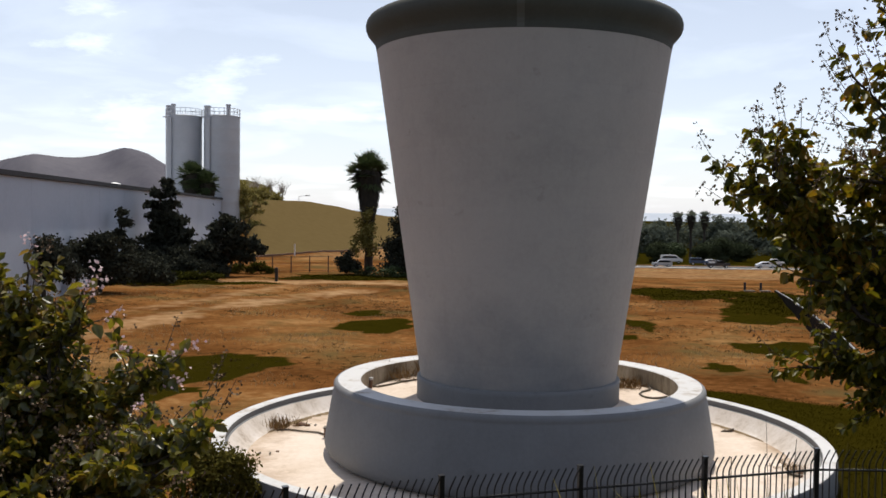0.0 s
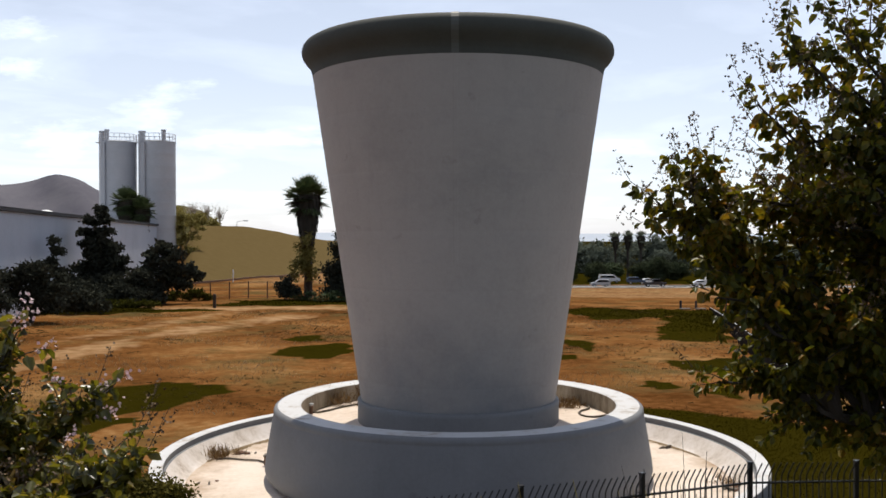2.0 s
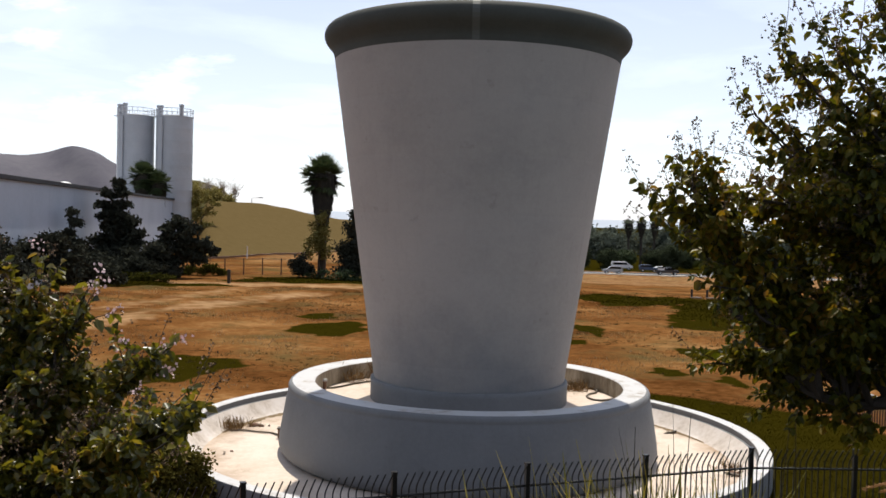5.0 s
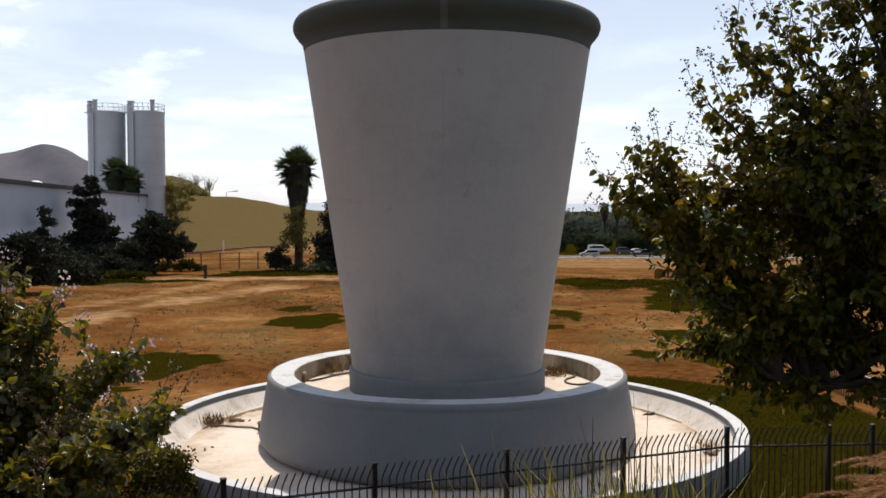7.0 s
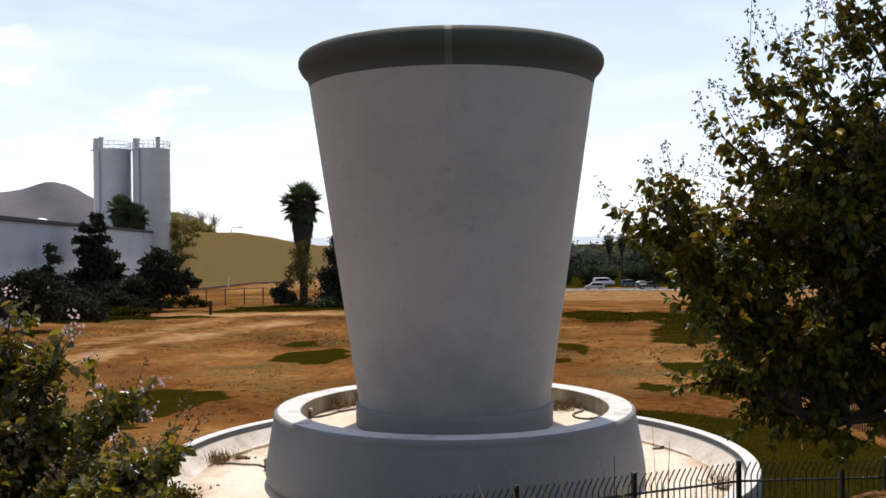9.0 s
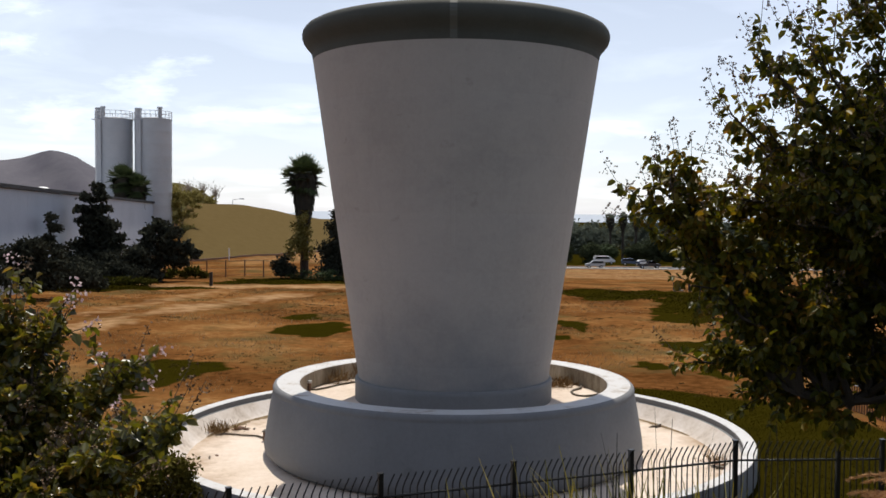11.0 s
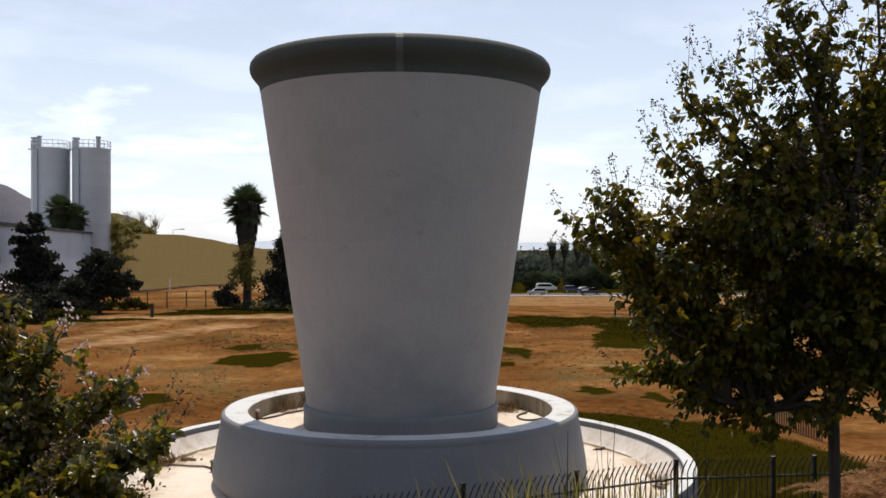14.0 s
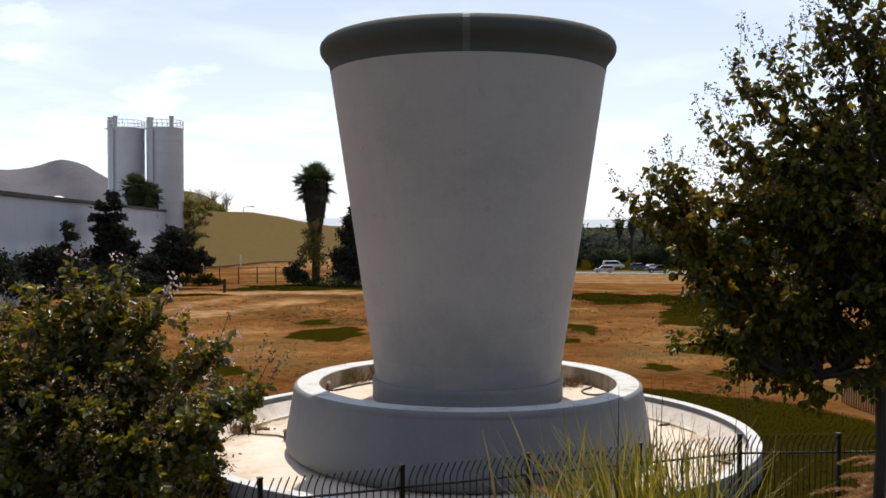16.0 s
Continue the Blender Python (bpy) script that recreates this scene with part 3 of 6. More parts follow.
for key, c0, c1, sharp in (("sand", (0.24, 0.137, 0.063), (0.385, 0.245, 0.130), 2.2), ("slope", (0.100, 0.070, 0.028), (0.130, 0.094, 0.042), 4), ("green", (0.017, 0.014, 0.0011), (0.0285, 0.0225, 0.0022), 4.0)):
    a = gt.nodes.new("ShaderNodeAttribute")
    a.attribute_name = key
    m1 = gt.nodes.new("ShaderNodeMath")
    m1.operation = "MULTIPLY_ADD"
    gt.links.new(a.outputs["Fac"], m1.inputs[0])
    m1.inputs[1].default_value = sharp
    m2 = gt.nodes.new("ShaderNodeMath")
    m2.operation = "MULTIPLY_ADD"
    gt.links.new(g_noise.outputs["Fac"], m2.inputs[0])
    m2.inputs[1].default_value = 2.2
    m2.inputs[2].default_value = -1.1 - 0.42 * sharp
    gt.links.new(m2.outputs[0], m1.inputs[2])
    m1.use_clamp = True
    col = gt.nodes.new("ShaderNodeMix")
    col.data_type = "RGBA"
    col.inputs["A"].default_value, col.inputs["B"].default_value = (*c0, 1), (*c1, 1)
    gt.links.new(g_noise.outputs["Fac"], col.inputs["Factor"])
    mx = gt.nodes.new("ShaderNodeMix")
    mx.data_type = "RGBA"
    gt.links.new(m1.outputs[0], mx.inputs["Factor"])
    gt.links.new(g_last, mx.inputs["A"])
    gt.links.new(col.outputs["Result"], mx.inputs["B"])
    g_last = mx.outputs["Result"]
gt.links.new(g_last, gt.nodes["Principled BSDF"].inputs["Base Color"])
tagged(link("ground", ground_me, M_GROUND, smooth=True), "dry ochre dirt field with sparse weeds and a grassy bank", "ground", kind="structure")


# ---------------------------------------------------------------- the cup, its ring and its basin
def build_cup():
    cup = empty("giant_cup", "huge off-white concrete paper cup with a dark green rim", "cup sculpture")
    r_at = lambda z: 2.53 + (3.76 - 2.53) * (z - 1.95) / (10.34 - 1.95)
    bm = bmesh.new()
    zs = np.linspace(1.6, 10.34, 24)
    grooves = (2.62, 3.55, 4.95, 6.35, 7.75, 9.15)
    prof = [(r_at(z), z) for z in zs]
    for g in grooves:
        prof = [q for q in prof if abs(q[1] - g) > 0.03]
        prof += [(r_at(g - 0.022), g - 0.022), (r_at(g) - 0.0025, g), (r_at(g + 0.022), g + 0.022)]
    lathe(bm, sorted(prof, key=lambda q: q[1]), 128)
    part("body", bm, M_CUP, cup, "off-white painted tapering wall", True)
    bm = bmesh.new()
    lathe(bm, [(r_at(10.30) + 0.004, 10.302), (r_at(10.40) + 0.004, 10.40), (r_at(10.46) + 0.002, 10.46)], 128)
    part("band", bm, M_BAND, cup, "dark grey-green painted band", True)
    bm = bmesh.new()
    lathe(bm, [(3.782, 10.44), (3.80, 10.505), (3.85, 10.59), (3.93, 10.675), (4.00, 10.77), (4.035, 10.865), (4.04, 10.95), (4.015, 11.045), (3.955, 11.125),
               (3.86, 11.18), (3.76, 11.195), (3.66, 11.165), (3.60, 11.05), (3.56, 10.3)], 160)
    part("rim", bm, M_BAND, cup, "dark rolled rim", True)
    bm = bmesh.new()
    lathe(bm, [(3.6, 10.35), (0.01, 10.35)], 64)
    part("lid", bm, M_BAND, cup)
    bm = bmesh.new()
    lathe(bm, [(2.50, 2.03), (2.60, 2.03), (2.625, 2.0), (2.635, 1.92), (2.625, 1.84), (2.625, 1.2)], 128)
    part("collar", bm, M_CUPLOW, cup, "collar, tinted shade blue-grey", True)
    # vertical lap joint where the wrapper of a paper cup overlaps
    bm = bmesh.new()
    a0, w = radians(-90.8), 0.085
    line = [(r_at(10.31) + 0.012, 10.31), (r_at(10.40) + 0.012, 10.40), (3.795, 10.44), (3.812, 10.505), (3.862, 10.585), (3.942, 10.667), (4.012, 10.765), (4.047, 10.865), (4.052, 10.95), (4.026, 11.05), (3.962, 11.135), (3.86, 11.192)]
    rows = [[bm.verts.new((r * math.cos(a0 + s * w / r), r * math.sin(a0 + s * w / r), z)) for s in (-1, 1)] for r, z in line]
    for p, q in zip(rows, rows[1:]):
        bm.faces.new((p[0], p[1], q[1], q[0]))
    part("seam", bm, M_SEAM, cup, "paler vertical seam on the band")
    bm = bmesh.new()
    rows = [[bm.verts.new(((r_at(z) + h) * math.cos(a0 + s * 0.035 / r_at(z)), (r_at(z) + h) * math.sin(a0 + s * 0.035 / r_at(z)), z)) for s, h in ((-1.6, 0.001), (-1, 0.005), (1, 0.005), (1.6, 0.001))] for z in np.linspace(5.6, 10.29, 16)]
    for p, q in zip(rows, rows[1:]):
        for k in range(3):
            bm.faces.new((p[k], p[k + 1], q[k + 1], q[k]))
    part("lap_joint", bm, M_CUP, cup, "faint raised lap line down the wall")
    return cup


def build_ring():
    ring = empty("pedestal_ring", "white concrete ring wall with a flaring outer face round the cup", "pedestal")
    bm = bmesh.new()
    lathe(bm, [(4.68, 0.05), (4.85, 0.10), (4.95, 0.20), (5.00, 0.35), (4.98, 0.55), (4.915, 0.95), (4.82, 1.5), (4.775, 1.715), (4.765, 1.745), (4.767, 1.775), (4.774, 1.80), (4.768, 1.845), (4.748, 1.888), (4.715, 1.914), (4.67, 1.925)], 160)
    part("outer_face", bm, M_CUPLOW, ring, "flaring face, white paint darkened as shade", True)
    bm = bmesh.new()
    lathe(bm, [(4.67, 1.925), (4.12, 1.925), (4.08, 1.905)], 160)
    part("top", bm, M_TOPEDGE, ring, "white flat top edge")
    bm = bmesh.new()
    lathe(bm, [(4.08, 1.905), (4.07, 1.42)], 128)
    part("inner_face", bm, M_INNER, ring, "stained inner face", True)
    bm = bmesh.new()
    lathe(bm, [(4.09, 1.44), (2.5, 1.46)], 128)
    part("floor", bm, M_FLOOR, ring, "sandy stained concrete floor")
    return ring


def build_basin():
    b = empty("fountain_basin", "empty round white concrete fountain basin with stained floor", "fountain basin")
    bm = bmesh.new()
    lathe(bm, [(7.79, -0.3), (7.79, 0.60), (7.775, 0.625)], 192)
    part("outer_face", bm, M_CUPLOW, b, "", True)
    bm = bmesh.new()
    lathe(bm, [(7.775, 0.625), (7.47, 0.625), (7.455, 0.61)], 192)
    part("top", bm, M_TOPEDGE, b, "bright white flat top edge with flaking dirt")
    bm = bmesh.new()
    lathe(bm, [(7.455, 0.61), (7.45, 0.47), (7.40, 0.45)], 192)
    part("inner_face", bm, M_CUPLOW, b, "inner wall, white paint darkened as shade", False)
    bm = bmesh.new()
    lathe(bm, [(7.40, 0.45), (7.12, 0.13), (7.02, 0.07), (6.95, 0.045)], 192)
    part("sloped_foot", bm, M_FOOT, b, "dusty white sloped foot of the inner wall", True)
    bm = bmesh.new()
    n = 96
    lathe(bm, [(7.1, 0.05)] + [(r, 0.055) for r in (6.5, 6.0, 5.5, 4.3)], n)
    part("floor", bm, M_FLOOR, b, "sandy stained concrete floor")
    dirt = np.random.default_rng(77)
    for a0, a1, wide in ((14, 52, 0.13), (128, 172, 0.20), (60, 118, 0.16)):
        bm = bmesh.new()
        rows = []
        for k in range(41):
            a = radians(a0 + (a1 - a0) * k / 40)
            w = wide * math.sin(math.pi * k / 40) ** 0.6 * (0.35 + 0.9 * dirt.random())
            rows.append([bm.verts.new((r * math.cos(a), r * math.sin(a), z)) for r, z in ((6.985, 0.067), (6.94 - w * 0.5, 0.062), (6.93 - w, 0.0592))])
        for p, q in zip(rows, rows[1:]):
            for k in range(2):
                bm.faces.new((p[k], q[k], q[k + 1], p[k + 1]))
        part("dirt_drift", bm, M_DIRT, b, "brown dirt washed into the joint")
    return b


build_cup()
build_ring()
build_basin()


def pipe_stub(x, y, z, h=0.28):
    t = empty("pipe_stub", "short rusty pipe stub standing on the concrete floor", "pipe", (x, y, z))
    bm = bmesh.new()
    tube(bm, [(0, 0, 0), (0, 0, h)], 0.05, 10)
    part("pipe", bm, M_RUST, t)
    bm = bmesh.new()
    tube(bm, [(0, 0, h), (0, 0, h + 0.06)], 0.075, 10)
    part("cap", bm, M_CAP, t, "pale cap")


def hose(points, z, label):
    t = empty("hose", label, "hose")
    bm = bmesh.new()
    tube(bm, [(x, y, z + 0.03) for x, y in points], 0.028, 6)
    part("hose_body", bm, M_HOSE, t, smooth=True)


pipe_stub(-3.98, 0.68, 1.44, 0.22)
hose([(-3.93, 0.72), (-3.79, 0.72), (-3.53, 1.05), (-3.23, 1.58), (-2.85, 2.0)], 1.445, "old dark hose lying on the concrete floor")
hose([(3.45, 2.0), (3.60, 1.85), (3.66, 1.6), (3.6, 1.3), (3.36, 1.0), (3.25, 0.68), (3.27, 0.38), (3.38, 0.18), (3.56, 0.10), (3.75, 0.2), (3.92, 0.36)], 1.445, "old dark hose snaking over the concrete floor")
hose([(-6.7, 1.2), (-6.38, 1.28), (-5.93, 1.12), (-5.5, 1.05), (-5.2, 0.75)], 0.06, "old dark pipe lying on the basin floor")


def rubble(cx, cy, z, n, spread, seed, label):
    rng = np.random.default_rng(seed)
    t = empty("debris_pile", label, "debris", (cx, cy, z))
    for k in range(n):
        bm = bmesh.new()
        bmesh.ops.create_icosphere(bm, subdivisions=1, radius=0.5)
        for v in bm.verts:
            v.co *= 0.55 + 0.9 * rng.random()
        s = 0.06 + 0.12 * rng.random()
        bmesh.ops.transform(bm, matrix=Matrix.Translation((rng.normal() * spread, rng.normal() * spread * 0.6, s * 0.2)) @ Matrix.Rotation(rng.random() * 3.1, 4, "Z") @ Matrix.Rotation(rng.normal() * 0.4, 4, "X") @ Matrix.Diagonal((s * 2.2, s * 0.9, s * 0.6, 1)), verts=bm.verts)
        part("chunk", bm, M_RUST if k % 3 == 0 else M_HOSE, t)


rubble(-5.9, 2.0, 0.06, 5, 0.16, 3, "dark debris lying on the basin floor")
rubble(6.62, -1.7, 0.06, 9, 0.22, 4, "dark rusty debris lying on the basin floor")
rubble(6.04, 2.9, 0.06, 3, 0.10, 8, "small dark debris on the basin floor")
rubble(-6.6, -1.2, 0.06, 3, 0.2, 9, "small pale debris on the basin floor")


def pump_box(x, y, z):
    t = empty("pump_box", "small dark metal pump box against the ring wall", "box", (x, y, z))
    bm = bmesh.new()
    box(bm, -0.11, -0.11, 0, 0.11, 0.11, 0.26)
    bmesh.ops.bevel(bm, geom=bm.edges, offset=0.015, segments=2, affect="EDGES")
    part("case", bm, M_RUST, t)
    bm = bmesh.new()
    box(bm, -0.13, -0.13, 0.262, 0.13, 0.13, 0.29)
    part("lid", bm, M_HOSE, t)


pump_box(-5.12, 0.62, 0.055)


# ---------------------------------------------------------------- black picket fence on the near side
def build_fence():
    f = empty("picket_fence", "black steel picket fence with bent picket tops", "fence")
    step, along = 2.42, Vector((*FENCE_DIR, 0))
    along_end = Vector((0.990, 0.141, 0))
    origin = Vector((*FENCE_A, 0))
    heading = lambda s: math.atan2(along.y, along.x) if s < 4 * step else math.atan2(along_end.y, along_end.x)
    spots = [k * step for k in range(-4, 5)] + [4 * step + 2.1, 4 * step + 3.02] + [4 * step + 3.02 + k * step for k in range(1, 4)]
    top = lambda s: 2.20 - 0.018 * s

    def place(s):
        turn = max(0.0, s - 4 * step)
        p = origin + along * (s - turn) + along_end * turn
        return p.x, p.y, gz(p.x, p.y)

    bm = bmesh.new()
    box(bm, -0.04, -0.04, -0.3, 0.04, 0.04, 2.0)
    bmesh.ops.bevel(bm, geom=[e for e in bm.edges], offset=0.004, segments=1, affect="EDGES")
    box(bm, -0.046, -0.046, 2.0, 0.046, 0.046, 2.025)
    post = bpy.data.meshes.new("post")
    bm.to_mesh(post)
    bm.free()
    post.materials.append(M_FENCE)
    bm = bmesh.new()
    tilt = 0.10
    pts = [(0, 0, -0.05), (0, 0, 1.76), (0.008, -0.012, 1.82), (0.036, -0.045, 1.92), (0.075, -0.085, 2.04)]
    tube(bm, pts, 0.0125, 4)
    picket = bpy.data.meshes.new("picket")
    bm.to_mesh(picket)
    bm.free()
    picket.materials.append(M_FENCE)
    for s in spots:
        x, y, z = place(s)
        ob = link("post", post, None, f)
        ob.matrix_basis = pose(x, y, top(s) - 2.02, 0, 0, math.degrees(heading(s + 0.01)))
    for a, b in zip(spots, spots[1:]):
        n = max(3, round((b - a) / 0.127))
        for k in range(1, n):
            s = a + (b - a) * k / n
            x, y, z = place(s)
            ob = link("picket", picket, None, f)
            ob.matrix_basis = pose(x, y, top(s) - 2.05, 0, 0, math.degrees(heading(s)))
        for dz in (1.66, 0.32):
            bm = bmesh.new()
            pa, pb = place(a), place(b)
            za, zb = top(a) - 2.05 + dz, top(b) - 2.05 + dz
            L = b - a
            box(bm, 0, -0.02, -0.02, L, 0.02, 0.02)
            bmesh.ops.bevel(bm, geom=bm.edges, offset=0.012, segments=3, affect="EDGES")
            r = part("rail", bm, M_FENCE, f, smooth=True)
            r.matrix_basis = pose(pa[0], pa[1], za, 0, -math.degrees(math.atan2(zb - za, L)), math.degrees(heading((a + b) / 2)))
    return f


build_fence()


# ---------------------------------------------------------------- plants
def curve_between(a, b, sag, rng, n=5, wob=0.06):
    a, b = Vector(a), Vector(b)
    L = (b - a).length
    out = []
    for k in range(n + 1):
        t = k / n
        p = a.lerp(b, t)
        p.z += sag * math.sin(math.pi * t) * L
        if 0 < k < n:
            p += Vector(rng.normal(size=3) * wob * L * 0.5)
        out.append(p)
    return out


def myrtle(name, label, base, tips, seed, leaf, blossom, leaves_per_twig=16, leaf_scale=1.0, c_top=None, category="tree", fork=None, stalks=(), droop=0.35, sprays=0.5, twig=1.0):
    """A crape-myrtle: several stems, long arching branches to the given tips, twigs with opposite leaves, end sprays."""
    rng = np.random.default_rng(seed)
    base = Vector(base)
    tree = empty(name, label, category, base)
    bm = bmesh.new()
    P, D, N, Ls = [], [], [], []
    fP, fD, fN = [], [], []
    sP, sD, sN = [], [], []
    forks = []
    cen = Vector(np.mean([t for t in tips], axis=0))
    for stem in range(3):
        top = Vector((base.x * 0.55 + cen.x * 0.45 + rng.normal() * 0.15, base.y * 0.55 + cen.y * 0.45 + rng.normal() * 0.15, base.z + (cen.z - base.z) * (0.55 + 0.15 * stem)))
        foot = Vector((rng.normal() * 0.05, rng.normal() * 0.05, -0.15))
        if fork:
            foot = Vector((0.0, 0.0, fork - 0.06))
            top += Vector(((-0.55, 0.35, -0.05)[stem], (0.1, 0.25, -0.35)[stem], 0.25))
            if stem == 0:
                tube(bm, [(0.02, 0, -0.15), (-0.01, 0, fork * 0.35), (0.012, 0, fork * 0.7), (0, 0, fork)], [0.050, 0.039, 0.035, 0.036], 9)
        pts = curve_between(foot, top - base, 0.03, rng)
        tube(bm, pts, [0.036, 0.034, 0.032, 0.03, 0.028, 0.024] if fork else [0.055, 0.05, 0.045, 0.04, 0.034, 0.026], 7)
        forks += [p + base for p in pts[2:]]
    for tip in tips:
        tip = Vector(tip)
        start = min(forks, key=lambda q: (q - tip).length + 1.6 * max(0, q.z - tip.z + 0.2) + rng.random() * 0.3)
        pts = curve_between(start - base, tip - base, 0.06, rng, 6)
        tube(bm, pts, [0.022, 0.019, 0.016, 0.013, 0.010, 0.007, 0.004], 5)
        L = (tip - start).length
        twigs = int(6 + 9 * L)
        for q in range(twigs):
            t = 0.25 + 0.75 * (q + rng.random()) / twigs
            k = min(int(t * 6), 5)
            p = pts[k].lerp(pts[k + 1], t * 6 - k)
            axis_d = (pts[k + 1] - pts[k]).normalized()
            d = Vector(rng.normal(size=3)) * 0.85 + axis_d * 0.9 + Vector((0, 0, 0.25))
            d.normalize()
            tl = (0.16 + 0.24 * rng.random()) * twig
            if t > 0.97:
                d, tl = (axis_d + Vector((0, 0, 0.25))).normalized(), 0.25 * twig
            e = p + d * tl
            tube(bm, [p, p.lerp(e, 0.5) + Vector((0, 0, 0.01)), e], [0.004, 0.003, 0.0015], 3)
            m = leaves_per_twig if (c_top is None or p.z + base.z < c_top) else max(5, int(leaves_per_twig * 0.75))
            u = rng.random(m)
            for w in u:
                c = p.lerp(e, 0.1 + 0.9 * w)
                out = Vector(rng.normal(size=3))
                out = (out - d * out.dot(d) * 0.5 + d * 0.5 + Vector((0, 0, -droop))).normalized()
                P.append(c + out * 0.008)
                D.append(out)
                nn = Vector(rng.normal(size=3)) * 0.75 + Vector((0, 0, 0.9))
                N.append(nn)
                Ls.append((0.044 + 0.032 * rng.random()) * leaf_scale)
            if rng.random() < (sprays if t > 0.72 else 0.03) * (1.0 if c_top is None or p.z + base.z > c_top - 0.35 else 0.12):
                spray = e + Vector((0, 0, 0))
                sd = (d + Vector((0, 0, 0.7))).normalized()
                hl = 0.10 + 0.12 * rng.random()
                tube(bm, [spray, spray + sd * hl], [0.002, 0.001], 3)
                pink = blossom and rng.random() < blossom
                for j in range(26 if pink else 16):
                    hh = 0.25 + 0.75 * rng.random()
                    side = Vector(rng.normal(size=3)) * 0.035 * (1.25 - hh)
                    c = spray + sd * hl * hh + side
                    (fP if pink else sP).append(c)
                    (fD if pink else sD).append(Vector(rng.normal(size=3)))
                    (fN if pink else sN).append(Vector(rng.normal(size=3)))
                    if not pink:
                        sP.append(c)
                        sD.append(Vector(rng.normal(size=3)))
                        sN.append(Vector(rng.normal(size=3)))
    for tip in stalks:
        tip = Vector(tip)
        start = min(forks + [Vector(t) for t in tips], key=lambda q: (q - tip).length + 2.0 * max(0, q.z - tip.z + 0.12))
        pts = curve_between(start - base, tip - base, 0.04, rng, 5)
        tube(bm, pts, [0.006, 0.005, 0.004, 0.003, 0.002, 0.001], 4)
        for j in range(13):
            c = pts[-1] + Vector(rng.normal(size=3) * 0.012) if j % 3 else pts[-1].lerp(pts[-2], rng.random()) + Vector(rng.normal(size=3)) * 0.02
            fP.append(c)
            fD.append(Vector(rng.normal(size=3)))
            fN.append(Vector(rng.normal(size=3)))
        for j in range(5):
            c = pts[2].lerp(pts[4], rng.random())
            P.append(c)
            D.append(Vector(rng.normal(size=3)) + Vector((0, 0, -0.3)))
            N.append(Vector(rng.normal(size=3)) + Vector((0, 0, 0.9)))
            Ls.append(0.05 + 0.03 * rng.random())
    part("trunk", bm, M_BARK, tree, "brown multi-stemmed trunk and branches")
    Ls = np.array(Ls)
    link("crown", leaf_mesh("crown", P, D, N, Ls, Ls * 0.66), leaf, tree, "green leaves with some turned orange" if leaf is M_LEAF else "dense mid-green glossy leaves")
    if fP:
        link("blossom", leaf_mesh("blossom", fP, fD, fN, 0.018, 0.016, ovate=False), M_FLOWER, tree, "pale pink blossom")
    if sP:
        link("seed_head", leaf_mesh("seed_head", sP, sD, sN, 0.014, 0.013, ovate=False), M_SEED, tree, "brown seed heads")
    return tree


def spread(rng, centre, rad, n, cond=None):
    """Tips scattered through a shell of an ellipsoid."""
    out = []
    while len(out) < n:
        d = rnd_dirs(rng, 1)[0]
        k = 0.45 + 0.55 * rng.random() ** 0.5
        p = [c + d[i] * r * k for i, (c, r) in enumerate(zip(centre, rad))]
        if cond is None or cond(p):
            out.append(p)
    return out


rng = np.random.default_rng(21)
# tree on the bank to the right: one slim trunk, a wide crown with long sprays on the open side
TREE_X, TREE_Y = 2.60, -20.1


def right_shape(p):
    x, y, z = p
    lim = np.interp(z, (5.1, 5.25, 5.4, 5.55, 5.75, 5.9, 6.1, 6.3, 6.45, 6.6, 6.75, 6.9, 7.05, 7.2, 7.4, 7.9, 8.5), (0.20, 0.60, 0.80, 0.80, 0.92, 1.06, 1.08, 1.22, 1.10, 0.90, 0.80, 0.76, 0.70, 0.46, 0.32, 0.28, 0.15))
    r = math.hypot(x - TREE_X, (y - TREE_Y + 0.1) * 1.25)
    low = np.interp(r, (0.0, 0.25, 0.5, 0.9, 1.1, 1.3), (5.56, 5.40, 5.28, 5.36, 5.52, 5.92))
    return r < lim and z > low and (z < 6.9 or rng.random() < 0.6)


# long limbs on the open side: reach of the spray tips from the trunk, their depth and their height
tips = [(TREE_X - a, TREE_Y + b, z) for a, b, z in (
    (1.64, -0.25, 6.34), (1.56, -0.2, 6.42), (1.48, -0.1, 6.46), (1.38, -0.2, 6.48), (1.30, 0.0, 6.40), (1.52, -0.2, 6.24), (1.42, -0.1, 6.28), (1.48, 0.2, 6.18),
    (1.28, -0.6, 6.76), (1.18, -0.5, 6.70), (1.08, -0.6, 6.66), (1.14, -0.5, 7.06), (1.00, -0.4, 7.00), (0.92, -0.5, 6.96), (0.84, -0.4, 7.14), (0.66, -0.3, 7.16),
    (0.52, -0.2, 7.34), (0.52, -0.3, 7.52), (0.46, -0.2, 7.72), (0.30, -0.2, 7.62), (0.25, -0.1, 7.86),
    (1.22, -0.2, 6.12), (1.02, -0.1, 6.40), (0.90, 0.0, 6.56),
    (1.40, -0.4, 5.90), (1.30, -0.3, 5.94), (1.22, -0.2, 5.86), (1.10, -0.3, 5.78), (0.96, -0.2, 5.66),
    (1.18, 0.2, 5.42), (1.10, 0.1, 5.44), (1.04, 0.2, 5.38), (0.90, 0.1, 5.28), (0.84, 0.2, 5.24), (0.78, 0.0, 5.30), (0.56, -0.1, 5.24), (0.50, 0.1, 5.16), (0.46, -0.1, 5.18), (0.30, 0.0, 5.26))]
tips += spread(rng, (TREE_X - 0.1, TREE_Y - 0.1, 6.5), (1.6, 1.2, 1.1), 52, right_shape)
